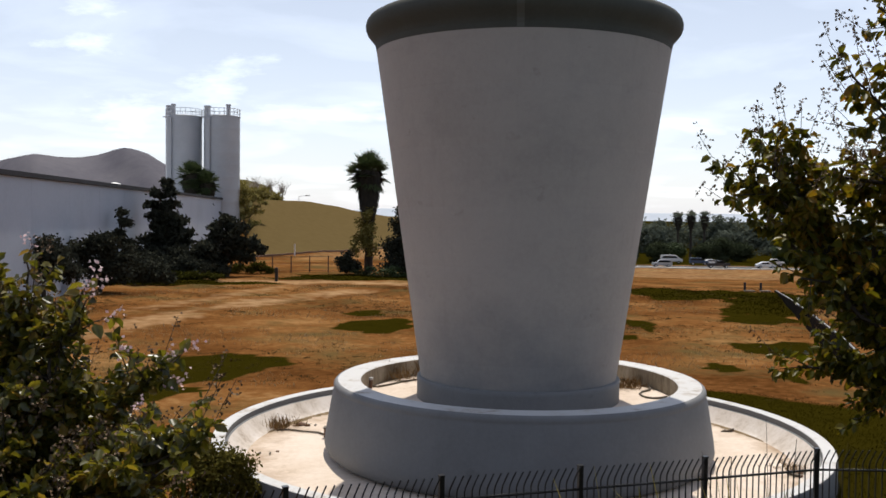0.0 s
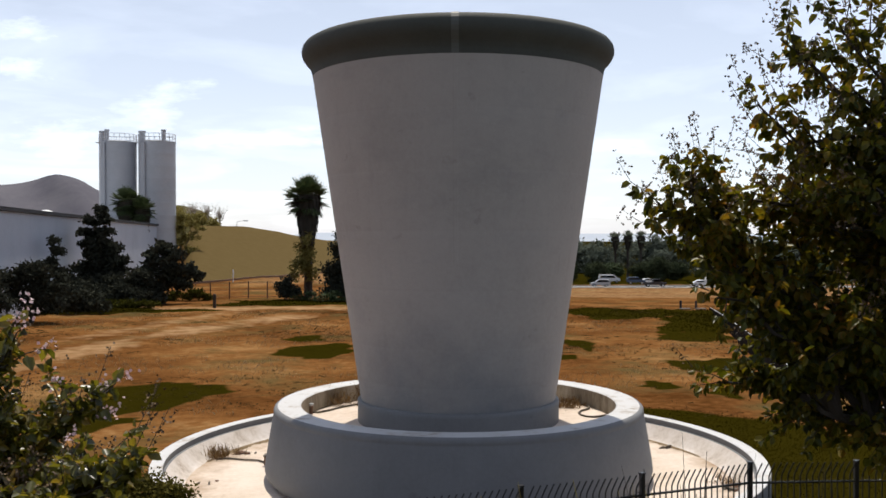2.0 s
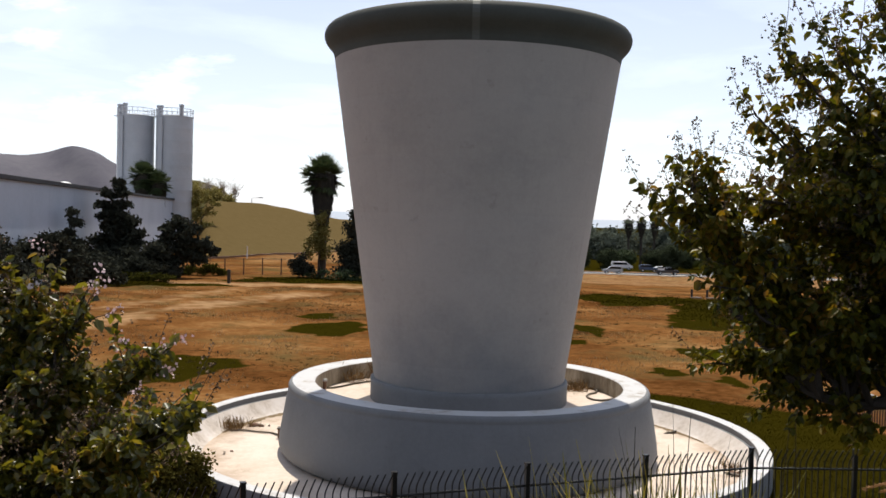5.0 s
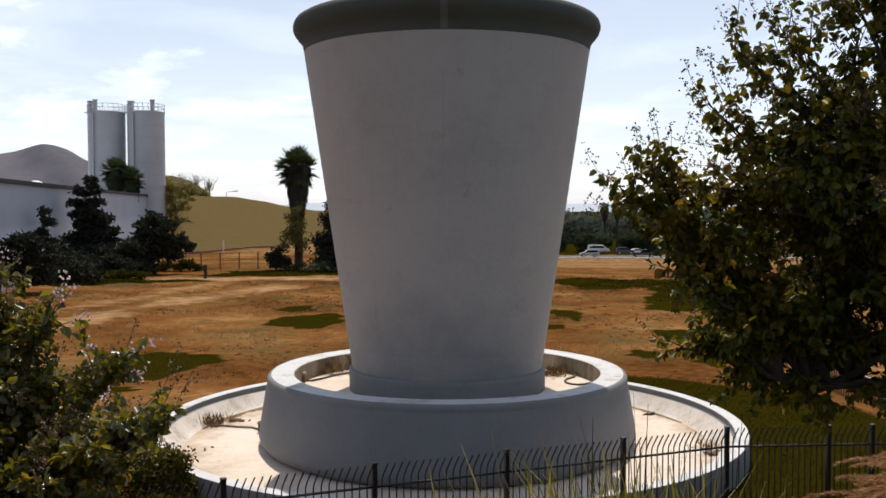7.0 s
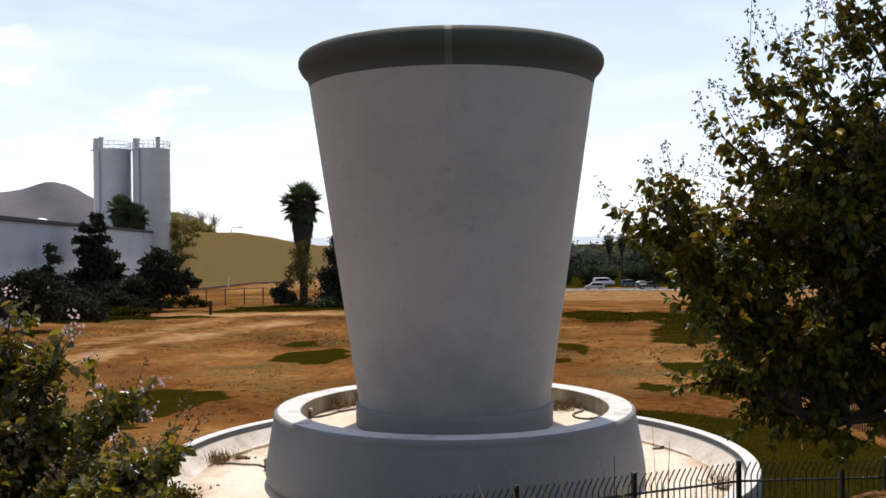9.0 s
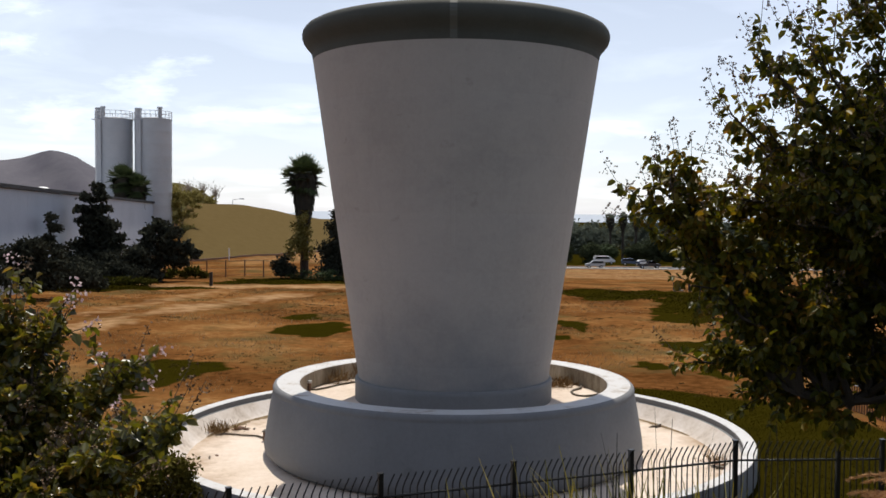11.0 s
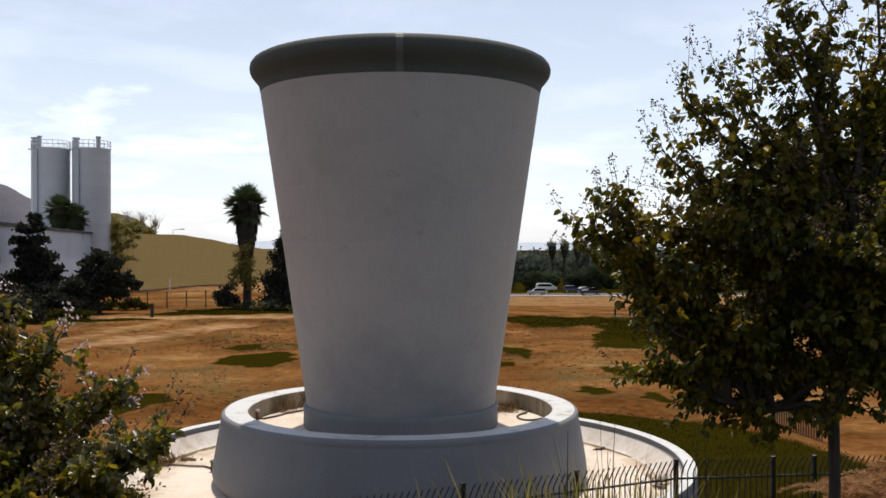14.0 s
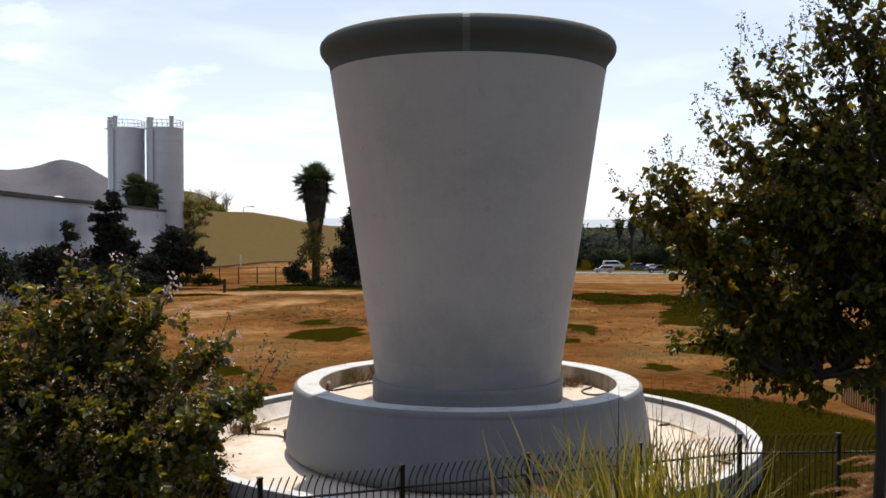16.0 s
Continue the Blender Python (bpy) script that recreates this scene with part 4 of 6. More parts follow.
tips += spread(rng, (TREE_X - 0.1, TREE_Y - 0.1, 5.75), (1.3, 1.1, 0.60), 58, right_shape)
tips += spread(rng, (TREE_X + 0.1, TREE_Y, 5.95), (0.85, 0.8, 0.55), 34, right_shape)
tips += spread(rng, (TREE_X + 0.1, TREE_Y, 6.5), (0.85, 0.7, 0.6), 30, right_shape)
tips += spread(rng, (TREE_X - 0.5, TREE_Y - 0.1, 6.45), (0.7, 0.6, 0.45), 17, right_shape)
tips += spread(rng, (TREE_X + 0.45, TREE_Y + 0.1, 6.5), (0.55, 0.6, 0.7), 16)
tips += spread(rng, (TREE_X + 0.4, TREE_Y + 0.1, 5.95), (0.6, 0.6, 0.45), 22)
tips += spread(rng, (TREE_X + 0.05, TREE_Y - 0.2, 7.4), (0.42, 0.4, 0.8), 11)
tree_z = gz(TREE_X, TREE_Y)
myrtle("crape_myrtle", "tall green crape myrtle with orange-tinged leaves and brown seed heads", (TREE_X - 0.04, TREE_Y, tree_z), tips, 5, M_LEAF, 0.0, 19, leaf_scale=0.86, c_top=6.5, fork=5.25 - tree_z, droop=0.85, sprays=0.8, twig=0.68)


# shrub on the bank to the left: a tall leafy side, a notch, and a low arm reaching out
def left_shape(p):
    x, y, z = p
    top = np.interp(x, (-3.2, -2.65, -2.4, -2.2, -2.05, -1.92, -1.84, -1.77, -1.6, -1.3, -1.2), (5.66, 5.66, 5.76, 5.66, 5.56, 5.44, 5.28, 5.12, 5.12, 5.15, 5.14))
    side = np.interp(z, (4.5, 4.9, 5.05, 5.18, 5.26, 5.34), (-1.84, -1.76, -1.64, -1.52, -1.40, -1.32))
    return z < top and x < side


tips = [(-1.25, -21.35, 5.29), (-1.31, -21.3, 5.30), (-1.40, -21.2, 5.27), (-1.31, -21.4, 5.22), (-1.50, -21.2, 5.22), (-1.60, -20.9, 5.43), (-1.90, -21.0, 5.62), (-1.94, -21.0, 5.52), (-1.90, -21.0, 5.44),
    (-2.02, -20.9, 5.66), (-2.10, -20.9, 5.72), (-2.22, -20.9, 5.80), (-2.36, -20.9, 5.84), (-2.6, -20.9, 5.74), (-2.12, -20.9, 5.80)]
tips += spread(rng, (-2.45, -20.95, 5.1), (1.1, 0.5, 0.9), 78, left_shape)
tips += spread(rng, (-1.7, -21.15, 4.95), (0.6, 0.35, 0.5), 50, left_shape)
shrub_stalks = [(-1.73, -21.1, 5.94), (-1.70, -21.1, 5.88), (-1.77, -21.1, 5.86), (-1.68, -21.0, 5.74), (-1.66, -21.0, 5.60), (-1.49, -20.7, 5.57), (-1.45, -20.7, 5.58), (-1.53, -20.8, 5.55), (-1.44, -20.9, 5.46), (-1.48, -20.9, 5.44), (-2.38, -20.9, 6.06), (-2.11, -20.9, 6.05), (-1.52, -21.2, 5.40)]
myrtle("myrtle_shrub", "dense green crape myrtle shrub with pale pink blossom", (-2.3, -20.95, gz(-2.3, -20.95)), tips, 6, M_LEAF2, 0.0, 29, leaf_scale=0.84, category="shrub", stalks=shrub_stalks, twig=0.66)


def grass_clump(name, label, x, y, n, h, width, lean, material, seed, plume=0.0, wide=1.0, wind=0.0, category="grass", single=""):
    """A tuft of long arching blades; some end in a feathery plume."""
    rng = np.random.default_rng(seed)
    z = gz(x, y)
    t = empty(name, label, category, (x, y, z), kind="")
    V, F = [], []
    pP, pD, pN = [], [], []
    for k in range(n):
        a = rng.random() * 2 * math.pi if rng.random() > wind else math.pi + rng.normal() * 0.6
        L = h * (0.80 + 0.30 * rng.random())
        out = lean * (0.15 + 0.85 * rng.random())
        bx, by = rng.normal(size=2) * width * 0.3
        w = (0.005 + 0.006 * rng.random()) * wide
        side = Vector((-math.sin(a), math.cos(a), 0))
        prev = None
        for s in range(8):
            u = s / 7
            r = out * u * u * L
            zz = L * (u - 0.42 * out * u * u * u)
            c = Vector((bx + math.cos(a) * r, by + math.sin(a) * r, zz))
            ww = w * (1 - u) ** 0.7 + 0.0008
            V += [c - side * ww, c + side * ww]
            if prev is not None:
                F.append((prev, prev + 1, len(V) - 1, len(V) - 2))
            prev = len(V) - 2
        if rng.random() < plume:
            d0 = Vector((math.cos(a) * out * 1.5, math.sin(a) * out * 1.5, 1 - 0.9 * out)).normalized()
            pl = (0.20 + 0.12 * rng.random()) * wide
            for j in range(240):
                u = rng.random()
                droop = Vector((math.cos(a) * 0.12, math.sin(a) * 0.12, -0.22)) * u * u * wide * 0.6
                cc = c + d0 * pl * u + droop
                q = Vector(rng.normal(size=3)) * 0.45 + d0 * 1.0 + droop * 4
                pP.append(cc)
                pD.append(q)
                pN.append(Vector(rng.normal(size=3)))
    if single:
        for k in range(n):
            link(single, grid_mesh(single, [tuple(v) for v in V[16 * k:16 * k + 16]], [tuple(q - 16 * k for q in f) for f in F[7 * k:7 * k + 7]]), material, t)
    else:
        link("blades", grid_mesh("blades", [tuple(v) for v in V], F), material, t)
    if pP:
        link("plumes", leaf_mesh("plumes", pP, pD, pN, 0.034 * wide, 0.0045 * wide, ovate=False), M_PLUME, t, "feathery reddish-tan plumes")
    return t


grass_clump("reed_grass", "tall clump of yellow-green reed grass on the bank", 0.60, -22.25, 460, 5.38 - gz(0.6, -22.25), 0.55, 0.40, M_BLADE, 11, wide=1.25, wind=0.5)
grass_clump("reed_grass", "thin tuft of yellow-green reed grass on the bank", 0.86, -22.2, 110, 5.36 - gz(0.86, -22.2), 0.5, 0.5, M_BLADE, 12, wide=1.0)
grass_clump("dry_stalks", "sparse upright dark dry stalks on the bank", 0.76, -22.1, 16, 5.47 - gz(0.76, -22.1), 0.75, 0.16, M_BARK, 14, wide=0.45, single="stalk")
for k, (x, y, h) in enumerate(((5.22, -16.2, 1.0), (5.65, -16.4, 1.25), (6.15, -16.1, 1.35), (5.6, -15.5, 1.1), (6.1, -15.3, 1.3), (0.20, -21.6, 0.92), (0.44, -21.5, 0.9), (0.02, -21.5, 0.86))):
    grass_clump("fountain_grass", "mound of fountain grass with reddish-tan feathery plumes", x, y, 190 if x > 1 else 60, h, 0.6, 0.8, M_DRYBASE, 30 + k, 0.9 if x > 1 else 0.4, wide=2.0 if x > 1 else 1.2)


def leafy(name, label, x, y, blobs, leaf, size, n, seed, trunk_r=0.25, category="tree", group="", lean=0.0, z=None, soft=False):
    """A tree farther off: tapered trunk with limbs into uneven clumps of leaves; blobs are (dx, dy, z, rx, ry, rz)."""
    rng = np.random.default_rng(seed)
    z0 = gz(x, y) if z is None else z
    t = empty(name, label, category, (x, y, z0), group)
    bm = bmesh.new()
    low = min(b[2] - b[5] for b in blobs)
    top = max(b[2] for b in blobs)
    mid = Vector((lean, 0, max(0.6, low * 0.6 + top * 0.4)))
    tube(bm, curve_between((0, 0, -0.3), mid, 0, rng, 4, 0.05), [trunk_r, trunk_r * 0.85, trunk_r * 0.72, trunk_r * 0.62, trunk_r * 0.5], 8)
    for b in blobs:
        tube(bm, curve_between(mid * 0.75, b[:3], 0.08, rng, 4, 0.1), [trunk_r * 0.5, trunk_r * 0.4, trunk_r * 0.3, trunk_r * 0.2, trunk_r * 0.1], 6)
    part("trunk", bm, M_BARK, t)
    vol = np.array([b[3] * b[4] * b[5] for b in blobs]) ** 0.67
    P, D, N = [], [], []
    for b, share in zip(blobs, vol / vol.sum()):
        m = int(n * share)
        subs = max(5, int(m / 90))
        sc = rnd_dirs(rng, subs) * (rng.random((subs, 1)) ** 0.4)
        pick = rng.integers(0, subs, m)
        q = sc[pick] * 0.85 + rng.normal(size=(m, 3)) * 0.19
        P.append(np.array(b[:3]) + q * np.array(b[3:]))
        D.append(rnd_dirs(rng, m) + [0, 0, -0.25])
        N.append(rnd_dirs(rng, m) + [0, 0, 0.5] if not soft else q * 1.6 + rnd_dirs(rng, m) * 0.45 + [0, 0, 0.3])
    P, D, N = np.concatenate(P), np.concatenate(D), np.concatenate(N)
    L = size * (0.7 + 0.6 * rng.random(len(P)))
    link("crown", leaf_mesh("crown", P, D, N, L, L * 0.6, ovate=False), leaf, t)
    return t


# a feathery bush leaning on the near left of the basin's rim
leafy("olive_broom", "feathery olive-green broom bush leaning on the white basin rim", -6.35, -5.85, [(0.0, 0, 0.95, 0.65, 0.5, 0.6), (0.55, 0.05, 0.80, 0.5, 0.4, 0.5), (0.95, 0.1, 0.55, 0.36, 0.3, 0.36), (-0.7, -0.1, 1.05, 0.6, 0.5, 0.6), (-1.3, -0.2, 0.8, 0.6, 0.5, 0.6), (0.1, -0.3, 0.4, 0.9, 0.5, 0.4)], M_BROOM, 0.085, 14000, 345, 0.03, "shrub")
# dark trees before the warehouse
leafy("dark_pine", "dark tiered conifer before the white warehouse", -34.5, 66,
      [(0.1, 0, 9.1, 0.7, 0.7, 0.5), (-0.9, 0, 8.0, 0.9, 0.8, 0.45), (0.5, 0, 8.2, 1.0, 0.9, 0.5), (-1.5, 0, 6.9, 0.8, 0.8, 0.5), (0.6, 0, 7.0, 1.3, 1.1, 0.6),
       (-0.2, 0, 5.9, 1.5, 1.3, 0.6), (1.2, 0, 5.4, 1.2, 1.1, 0.6), (-0.6, 0, 4.8, 1.6, 1.3, 0.7), (0.8, 0, 4.2, 1.8, 1.5, 0.7), (-0.8, 0, 3.4, 1.9, 1.5, 0.8), (0.8, 0, 2.9, 2.1, 1.6, 0.8)], M_FARLEAF, 0.40, 8600, 41, 0.28)
leafy("dark_oak", "dark low round oak before the white warehouse", -33.0, 64, [(-2.4, 0, 2.0, 1.9, 1.6, 1.1), (0.2, 0, 2.0, 2.2, 1.7, 1.2), (2.4, 0, 2.2, 1.9, 1.6, 1.1), (-4.0, 0, 1.5, 1.5, 1.3, 0.9)], M_FARLEAF, 0.40, 7200, 42, 0.3)
leafy("dark_oak", "dark spreading oak before the white warehouse", -28.4, 66,
      [(0.0, 0, 5.5, 1.1, 1.0, 0.6), (-0.9, 0, 4.7, 1.0, 0.9, 0.6), (1.0, 0, 4.8, 1.2, 1.0, 0.6), (0.1, 0, 3.9, 1.7, 1.4, 0.7), (-1.9, 0, 3.2, 1.2, 1.1, 0.7), (2.1, 0, 3.3, 1.2, 1.0, 0.6), (3.1, 0, 2.7, 0.9, 0.7, 0.4), (0.6, 0, 2.6, 1.7, 1.4, 0.7), (1.8, 0, 2.0, 1.2, 1.0, 0.6), (-0.8, 0, 1.6, 1.6, 1.4, 0.8)], M_FARLEAF, 0.38, 7600, 43, 0.26)
leafy("dark_pepper_tree", "dark wispy pepper tree before the white warehouse", -34.1, 55, [(-0.1, 0, 5.9, 0.6, 0.6, 0.6), (0.2, 0, 4.9, 0.6, 0.6, 0.9), (-0.3, 0, 3.9, 0.7, 0.6, 0.9), (0.4, 0, 3.0, 0.9, 0.8, 0.8), (-0.3, 0, 1.9, 1.1, 0.9, 0.9)], M_FARLEAF, 0.26, 3600, 44, 0.15)
leafy("dark_oak", "dark low oak at the field's edge", -31.2, 44, [(0, 0, 3.9, 1.6, 1.3, 0.9), (1.1, 0, 3.0, 1.4, 1.1, 0.9), (-1.5, 0, 3.2, 1.5, 1.2, 1.0), (0.2, 0, 1.7, 2.2, 1.5, 1.1)], M_FARLEAF, 0.30, 6200, 45, 0.2)
leafy("dark_oak", "dark broad oak at the field's edge", -32.0, 37, [(0, 0, 3.4, 1.9, 1.5, 1.2), (1.2, 0, 2.2, 1.6, 1.2, 1.1), (-1.6, 0, 2.4, 1.6, 1.2, 1.2)], M_FARLEAF, 0.30, 4600, 46, 0.2)
leafy("dark_oak", "dark bushy oak beside the white warehouse wall", -40.6, 61, [(0, 0, 4.3, 1.3, 1.1, 0.9), (-1.5, 0, 3.8, 1.4, 1.2, 1.0), (1.3, 0, 3.1, 1.3, 1.1, 0.9), (0.2, 0, 2.4, 2.0, 1.4, 1.1), (-1.6, 0, 1.6, 1.8, 1.3, 1.1), (1.6, 0, 1.3, 1.7, 1.2, 1.0)], M_FARLEAF, 0.30, 6200, 58, 0.2)
leafy("dark_shrub", "dark dense shrub before the warehouse", -34.6, 61, [(0, 0, 1.2, 1.8, 1.3, 1.1), (1.8, 0, 1.0, 1.6, 1.2, 1.0)], M_FARLEAF, 0.30, 3200, 47, 0.1, "shrub")
leafy("dark_shrub", "dark dense shrub before the warehouse", -31.2, 52, [(0, 0, 1.2, 1.5, 1.3, 1.0), (1.4, 0, 0.9, 1.4, 1.2, 0.8)], M_FARLEAF, 0.28, 3000, 55, 0.1, "shrub")
for k, (x, y, h, w) in enumerate(((-35.6, 51.5, 2.3, 2.0), (-33.0, 56.0, 2.6, 1.9), (-30.8, 62.0, 2.4, 1.8), (-29.2, 64.5, 1.9, 1.6))):
    leafy("dark_shrub", "dark dense shrub before the warehouse", x, y, [(-0.4 * w, 0, h * 0.45, w * 0.7, 1.2, h * 0.42), (0.45 * w, 0, h * 0.4, w * 0.7, 1.2, h * 0.38), (0.1, 0, h * 0.7, w * 0.5, 1.0, h * 0.3)], M_FARLEAF, 0.28, 3400, 260 + k, 0.1, "shrub")
# conifers and shrubs beside the fan palm
leafy("dark_cypress", "dark dense conifer behind the cup", -11.6, 72, [(0.1, 0, 7.6, 0.6, 0.6, 1.0), (0.00, 0.00, 6.20, 1.18, 1.06, 1.59), (0.10, 0.00, 4.60, 1.77, 1.53, 1.59), (0.20, 0.00, 2.90, 2.36, 1.89, 1.71), (0.20, 0.00, 1.20, 2.60, 2.01, 1.46)], M_FARLEAF, 0.37, 8640, 48, 0.25)
leafy("olive_tree", "thin olive-green tree beside the fan palm", -15.9, 74, [(0.00, 0.00, 4.60, 1.42, 1.18, 1.34), (-0.30, 0.00, 3.00, 1.42, 1.18, 1.46), (0.20, 0.00, 5.80, 1.06, 0.94, 0.98)], M_OLIVE, 0.30, 2300, 49, 0.12)
leafy("dark_shrub", "dark round shrub by the chain-link fence", -17.4, 70, [(0.00, 0.00, 1.30, 1.30, 1.06, 0.98), (0.70, 0.00, 0.80, 1.06, 0.94, 0.73)], M_FARLEAF, 0.28, 2700, 50, 0.08, "shrub")
leafy("low_hedge", "low straggling dark green hedge behind the field", -13.5, 69, [(-1.60, 0.00, 0.50, 1.77, 0.94, 0.55), (0.80, 0.00, 0.50, 2.01, 0.94, 0.61), (3.00, 0.00, 0.40, 1.77, 0.94, 0.49)], M_MIDLEAF, 0.22, 1800, 51, 0.06, "shrub")
leafy("low_shrub", "low olive-green shrubs at the far edge of the field", -27.0, 70, [(-1.4, 0, 0.5, 1.3, 0.9, 0.5), (0.4, 0, 0.6, 1.2, 0.9, 0.6), (1.9, 0, 0.4, 1.1, 0.8, 0.4)], M_GRASSY, 0.24, 2200, 56, 0.05, "shrub")
leafy("low_shrub", "low olive-green shrubs before the dark oaks", -30.6, 60, [(-2.2, 0, 0.3, 1.5, 0.9, 0.35), (0.2, 0, 0.35, 1.6, 0.9, 0.4), (2.4, 0, 0.3, 1.4, 0.8, 0.35)], M_GRASSY, 0.22, 2400, 57, 0.05, "shrub")
# yellow-green trees at the foot of the silos
leafy("yellow_tree", "wispy yellow-green tree beside the silos", -44.9, 131, [(-0.6, 0, 6.6, 1.0, 1.2, 1.3), (-0.8, 0, 4.6, 1.4, 1.4, 1.5), (-0.3, 0, 2.6, 1.5, 1.4, 1.4), (0.2, 0, 0.8, 2.0, 1.6, 1.1), (1.0, 0, 5.0, 1.3, 1.1, 0.9), (1.2, 0, 3.2, 1.2, 1.1, 0.9), (2.4, 0, 4.4, 1.1, 0.9, 0.5)], M_OLIVE, 0.30, 3600, 52, 0.12)
leafy("olive_shrub", "olive-green trees on the slope behind", -55.5, 165, [(-2, 0, 11.2, 3.4, 2.6, 1.8), (2, 0, 10.4, 3.2, 2.6, 1.6), (5, 0, 9.4, 2.6, 2.2, 1.2)], M_OLIVE, 0.5, 3200, 53, 0.3, z=0)



def bare_tree(x, y, z, h, seed):
    rng = np.random.default_rng(seed)
    t = empty("bare_tree", "leafless pale tree on the far slope", "tree", (x, y, z))
    bm = bmesh.new()
    tube(bm, [(0, 0, -0.5), (0, 0, h * 0.5)], [0.2, 0.13], 6)
    for k in range(46):
        a = rng.random() * 2 * math.pi
        s = Vector((0, 0, h * (0.2 + 0.3 * rng.random())))
        e = s + Vector((math.cos(a) * h * 0.5 * rng.random(), math.sin(a) * h * 0.3, h * (0.25 + 0.35 * rng.random())))
        tube(bm, curve_between(s, e, 0.05, rng, 4, 0.2), [0.06, 0.05, 0.04, 0.03, 0.02], 4)
    part("crown", bm, M_TWIG, t)


bare_tree(-49.6, 172, 8.6, 4.4, 61)
bare_tree(-52.2, 172, 8.6, 5.2, 63)
bare_tree(-55.5, 172, 8.6, 5.6, 62)


def fan_palm(name, label, x, y, h, seed, skirt=0.5, r=1.0, n_fronds=46, z=None, group="", leaf=None):
    """A fan palm: slim trunk, a skirt of dead fronds, a head of pleated fans."""
    rng = np.random.default_rng(seed)
    z0 = gz(x, y) if z is None else z
    t = empty(name, label, "palm tree", (x, y, z0), group)
    bm = bmesh.new()
    tube(bm, [(0, 0, -0.4), (0.05, 0, h * 0.3), (-0.03, 0, h * 0.6), (0, 0, h * 0.93)], [0.32 * r, 0.26 * r, 0.24 * r, 0.2 * r], 10)
    part("trunk", bm, M_BARK, t)
    P, D, N, L = [], [], [], []
    for k in range(int(2600 * skirt) + 200):
        u = rng.random()
        zz = h * (1.0 - u * 0.52 * skirt)
        a = rng.random() * 2 * math.pi
        rr = (0.80 * (1 - u) ** 0.8 + 0.24) * r * (0.35 + 0.65 * rng.random())
        P.append((math.cos(a) * rr * 0.75, math.sin(a) * rr * 0.75, zz))
        D.append((math.cos(a) * (0.5 - 0.4 * u), math.sin(a) * (0.5 - 0.4 * u), -0.8 - 0.6 * rng.random()))
        N.append((math.cos(a), math.sin(a), 0.3))
        L.append(0.5 + 0.5 * rng.random())
    L = np.array(L) * r
    link("skirt", leaf_mesh("skirt", P, D, N, L, L * 0.22, ovate=False), M_DEADFROND, t, "brown hanging skirt of dead fronds")
    P, D, N, L = [], [], [], []
    bm = bmesh.new()
    for k in range(n_fronds):
        a = rng.random() * 2 * math.pi
        el = radians(-52 + 138 * rng.random() ** 0.8)
        d = Vector((math.cos(a) * math.cos(el), math.sin(a) * math.cos(el), math.sin(el)))
        s = Vector((0, 0, h * 0.95))
        e = s + d * r * (0.6 + 0.45 * rng.random()) + Vector((0, 0, -0.12 * r))
        tube(bm, [s, e], [0.03 * r, 0.015 * r], 4)
        side = d.cross(Vector((0, 0, 1)))
        side = side.normalized() if side.length > 0.01 else Vector((1, 0, 0))
        upv = side.cross(d)
        for j in range(15):
            b = radians(-58 + 116 * j / 14)
            q = d * math.cos(b) + side * math.sin(b) + Vector((0, 0, -0.12 * abs(math.sin(b)) - 0.04))
            P.append(e)
            D.append(q)
            N.append(upv + side * 0.4 * (1 if j % 2 else -1))
            L.append((0.68 + 0.34 * rng.random()) * r)
    part("stalks", bm, M_MIDLEAF, t)
    L = np.array(L)
    link("fronds", leaf_mesh("fronds", P, D, N, L, L * 0.10, ovate=False), leaf or M_PALM, t, "green fan fronds")
    return t


fan_palm("fan_palm", "tall fan palm with a thick brown skirt of dead fronds", -15.85, 75, 11.2, 71, 0.95, 1.5, 84)
fan_palm("roof_palm", "bushy green fan palm behind the warehouse roof", -50.2, 118, 12.3, 72, 1.0, 1.55, 90, z=0)
fan_palm("roof_palm", "low dark fan palm behind the warehouse roof", -47.8, 118, 11.2, 73, 1.0, 1.35, 80, z=0)


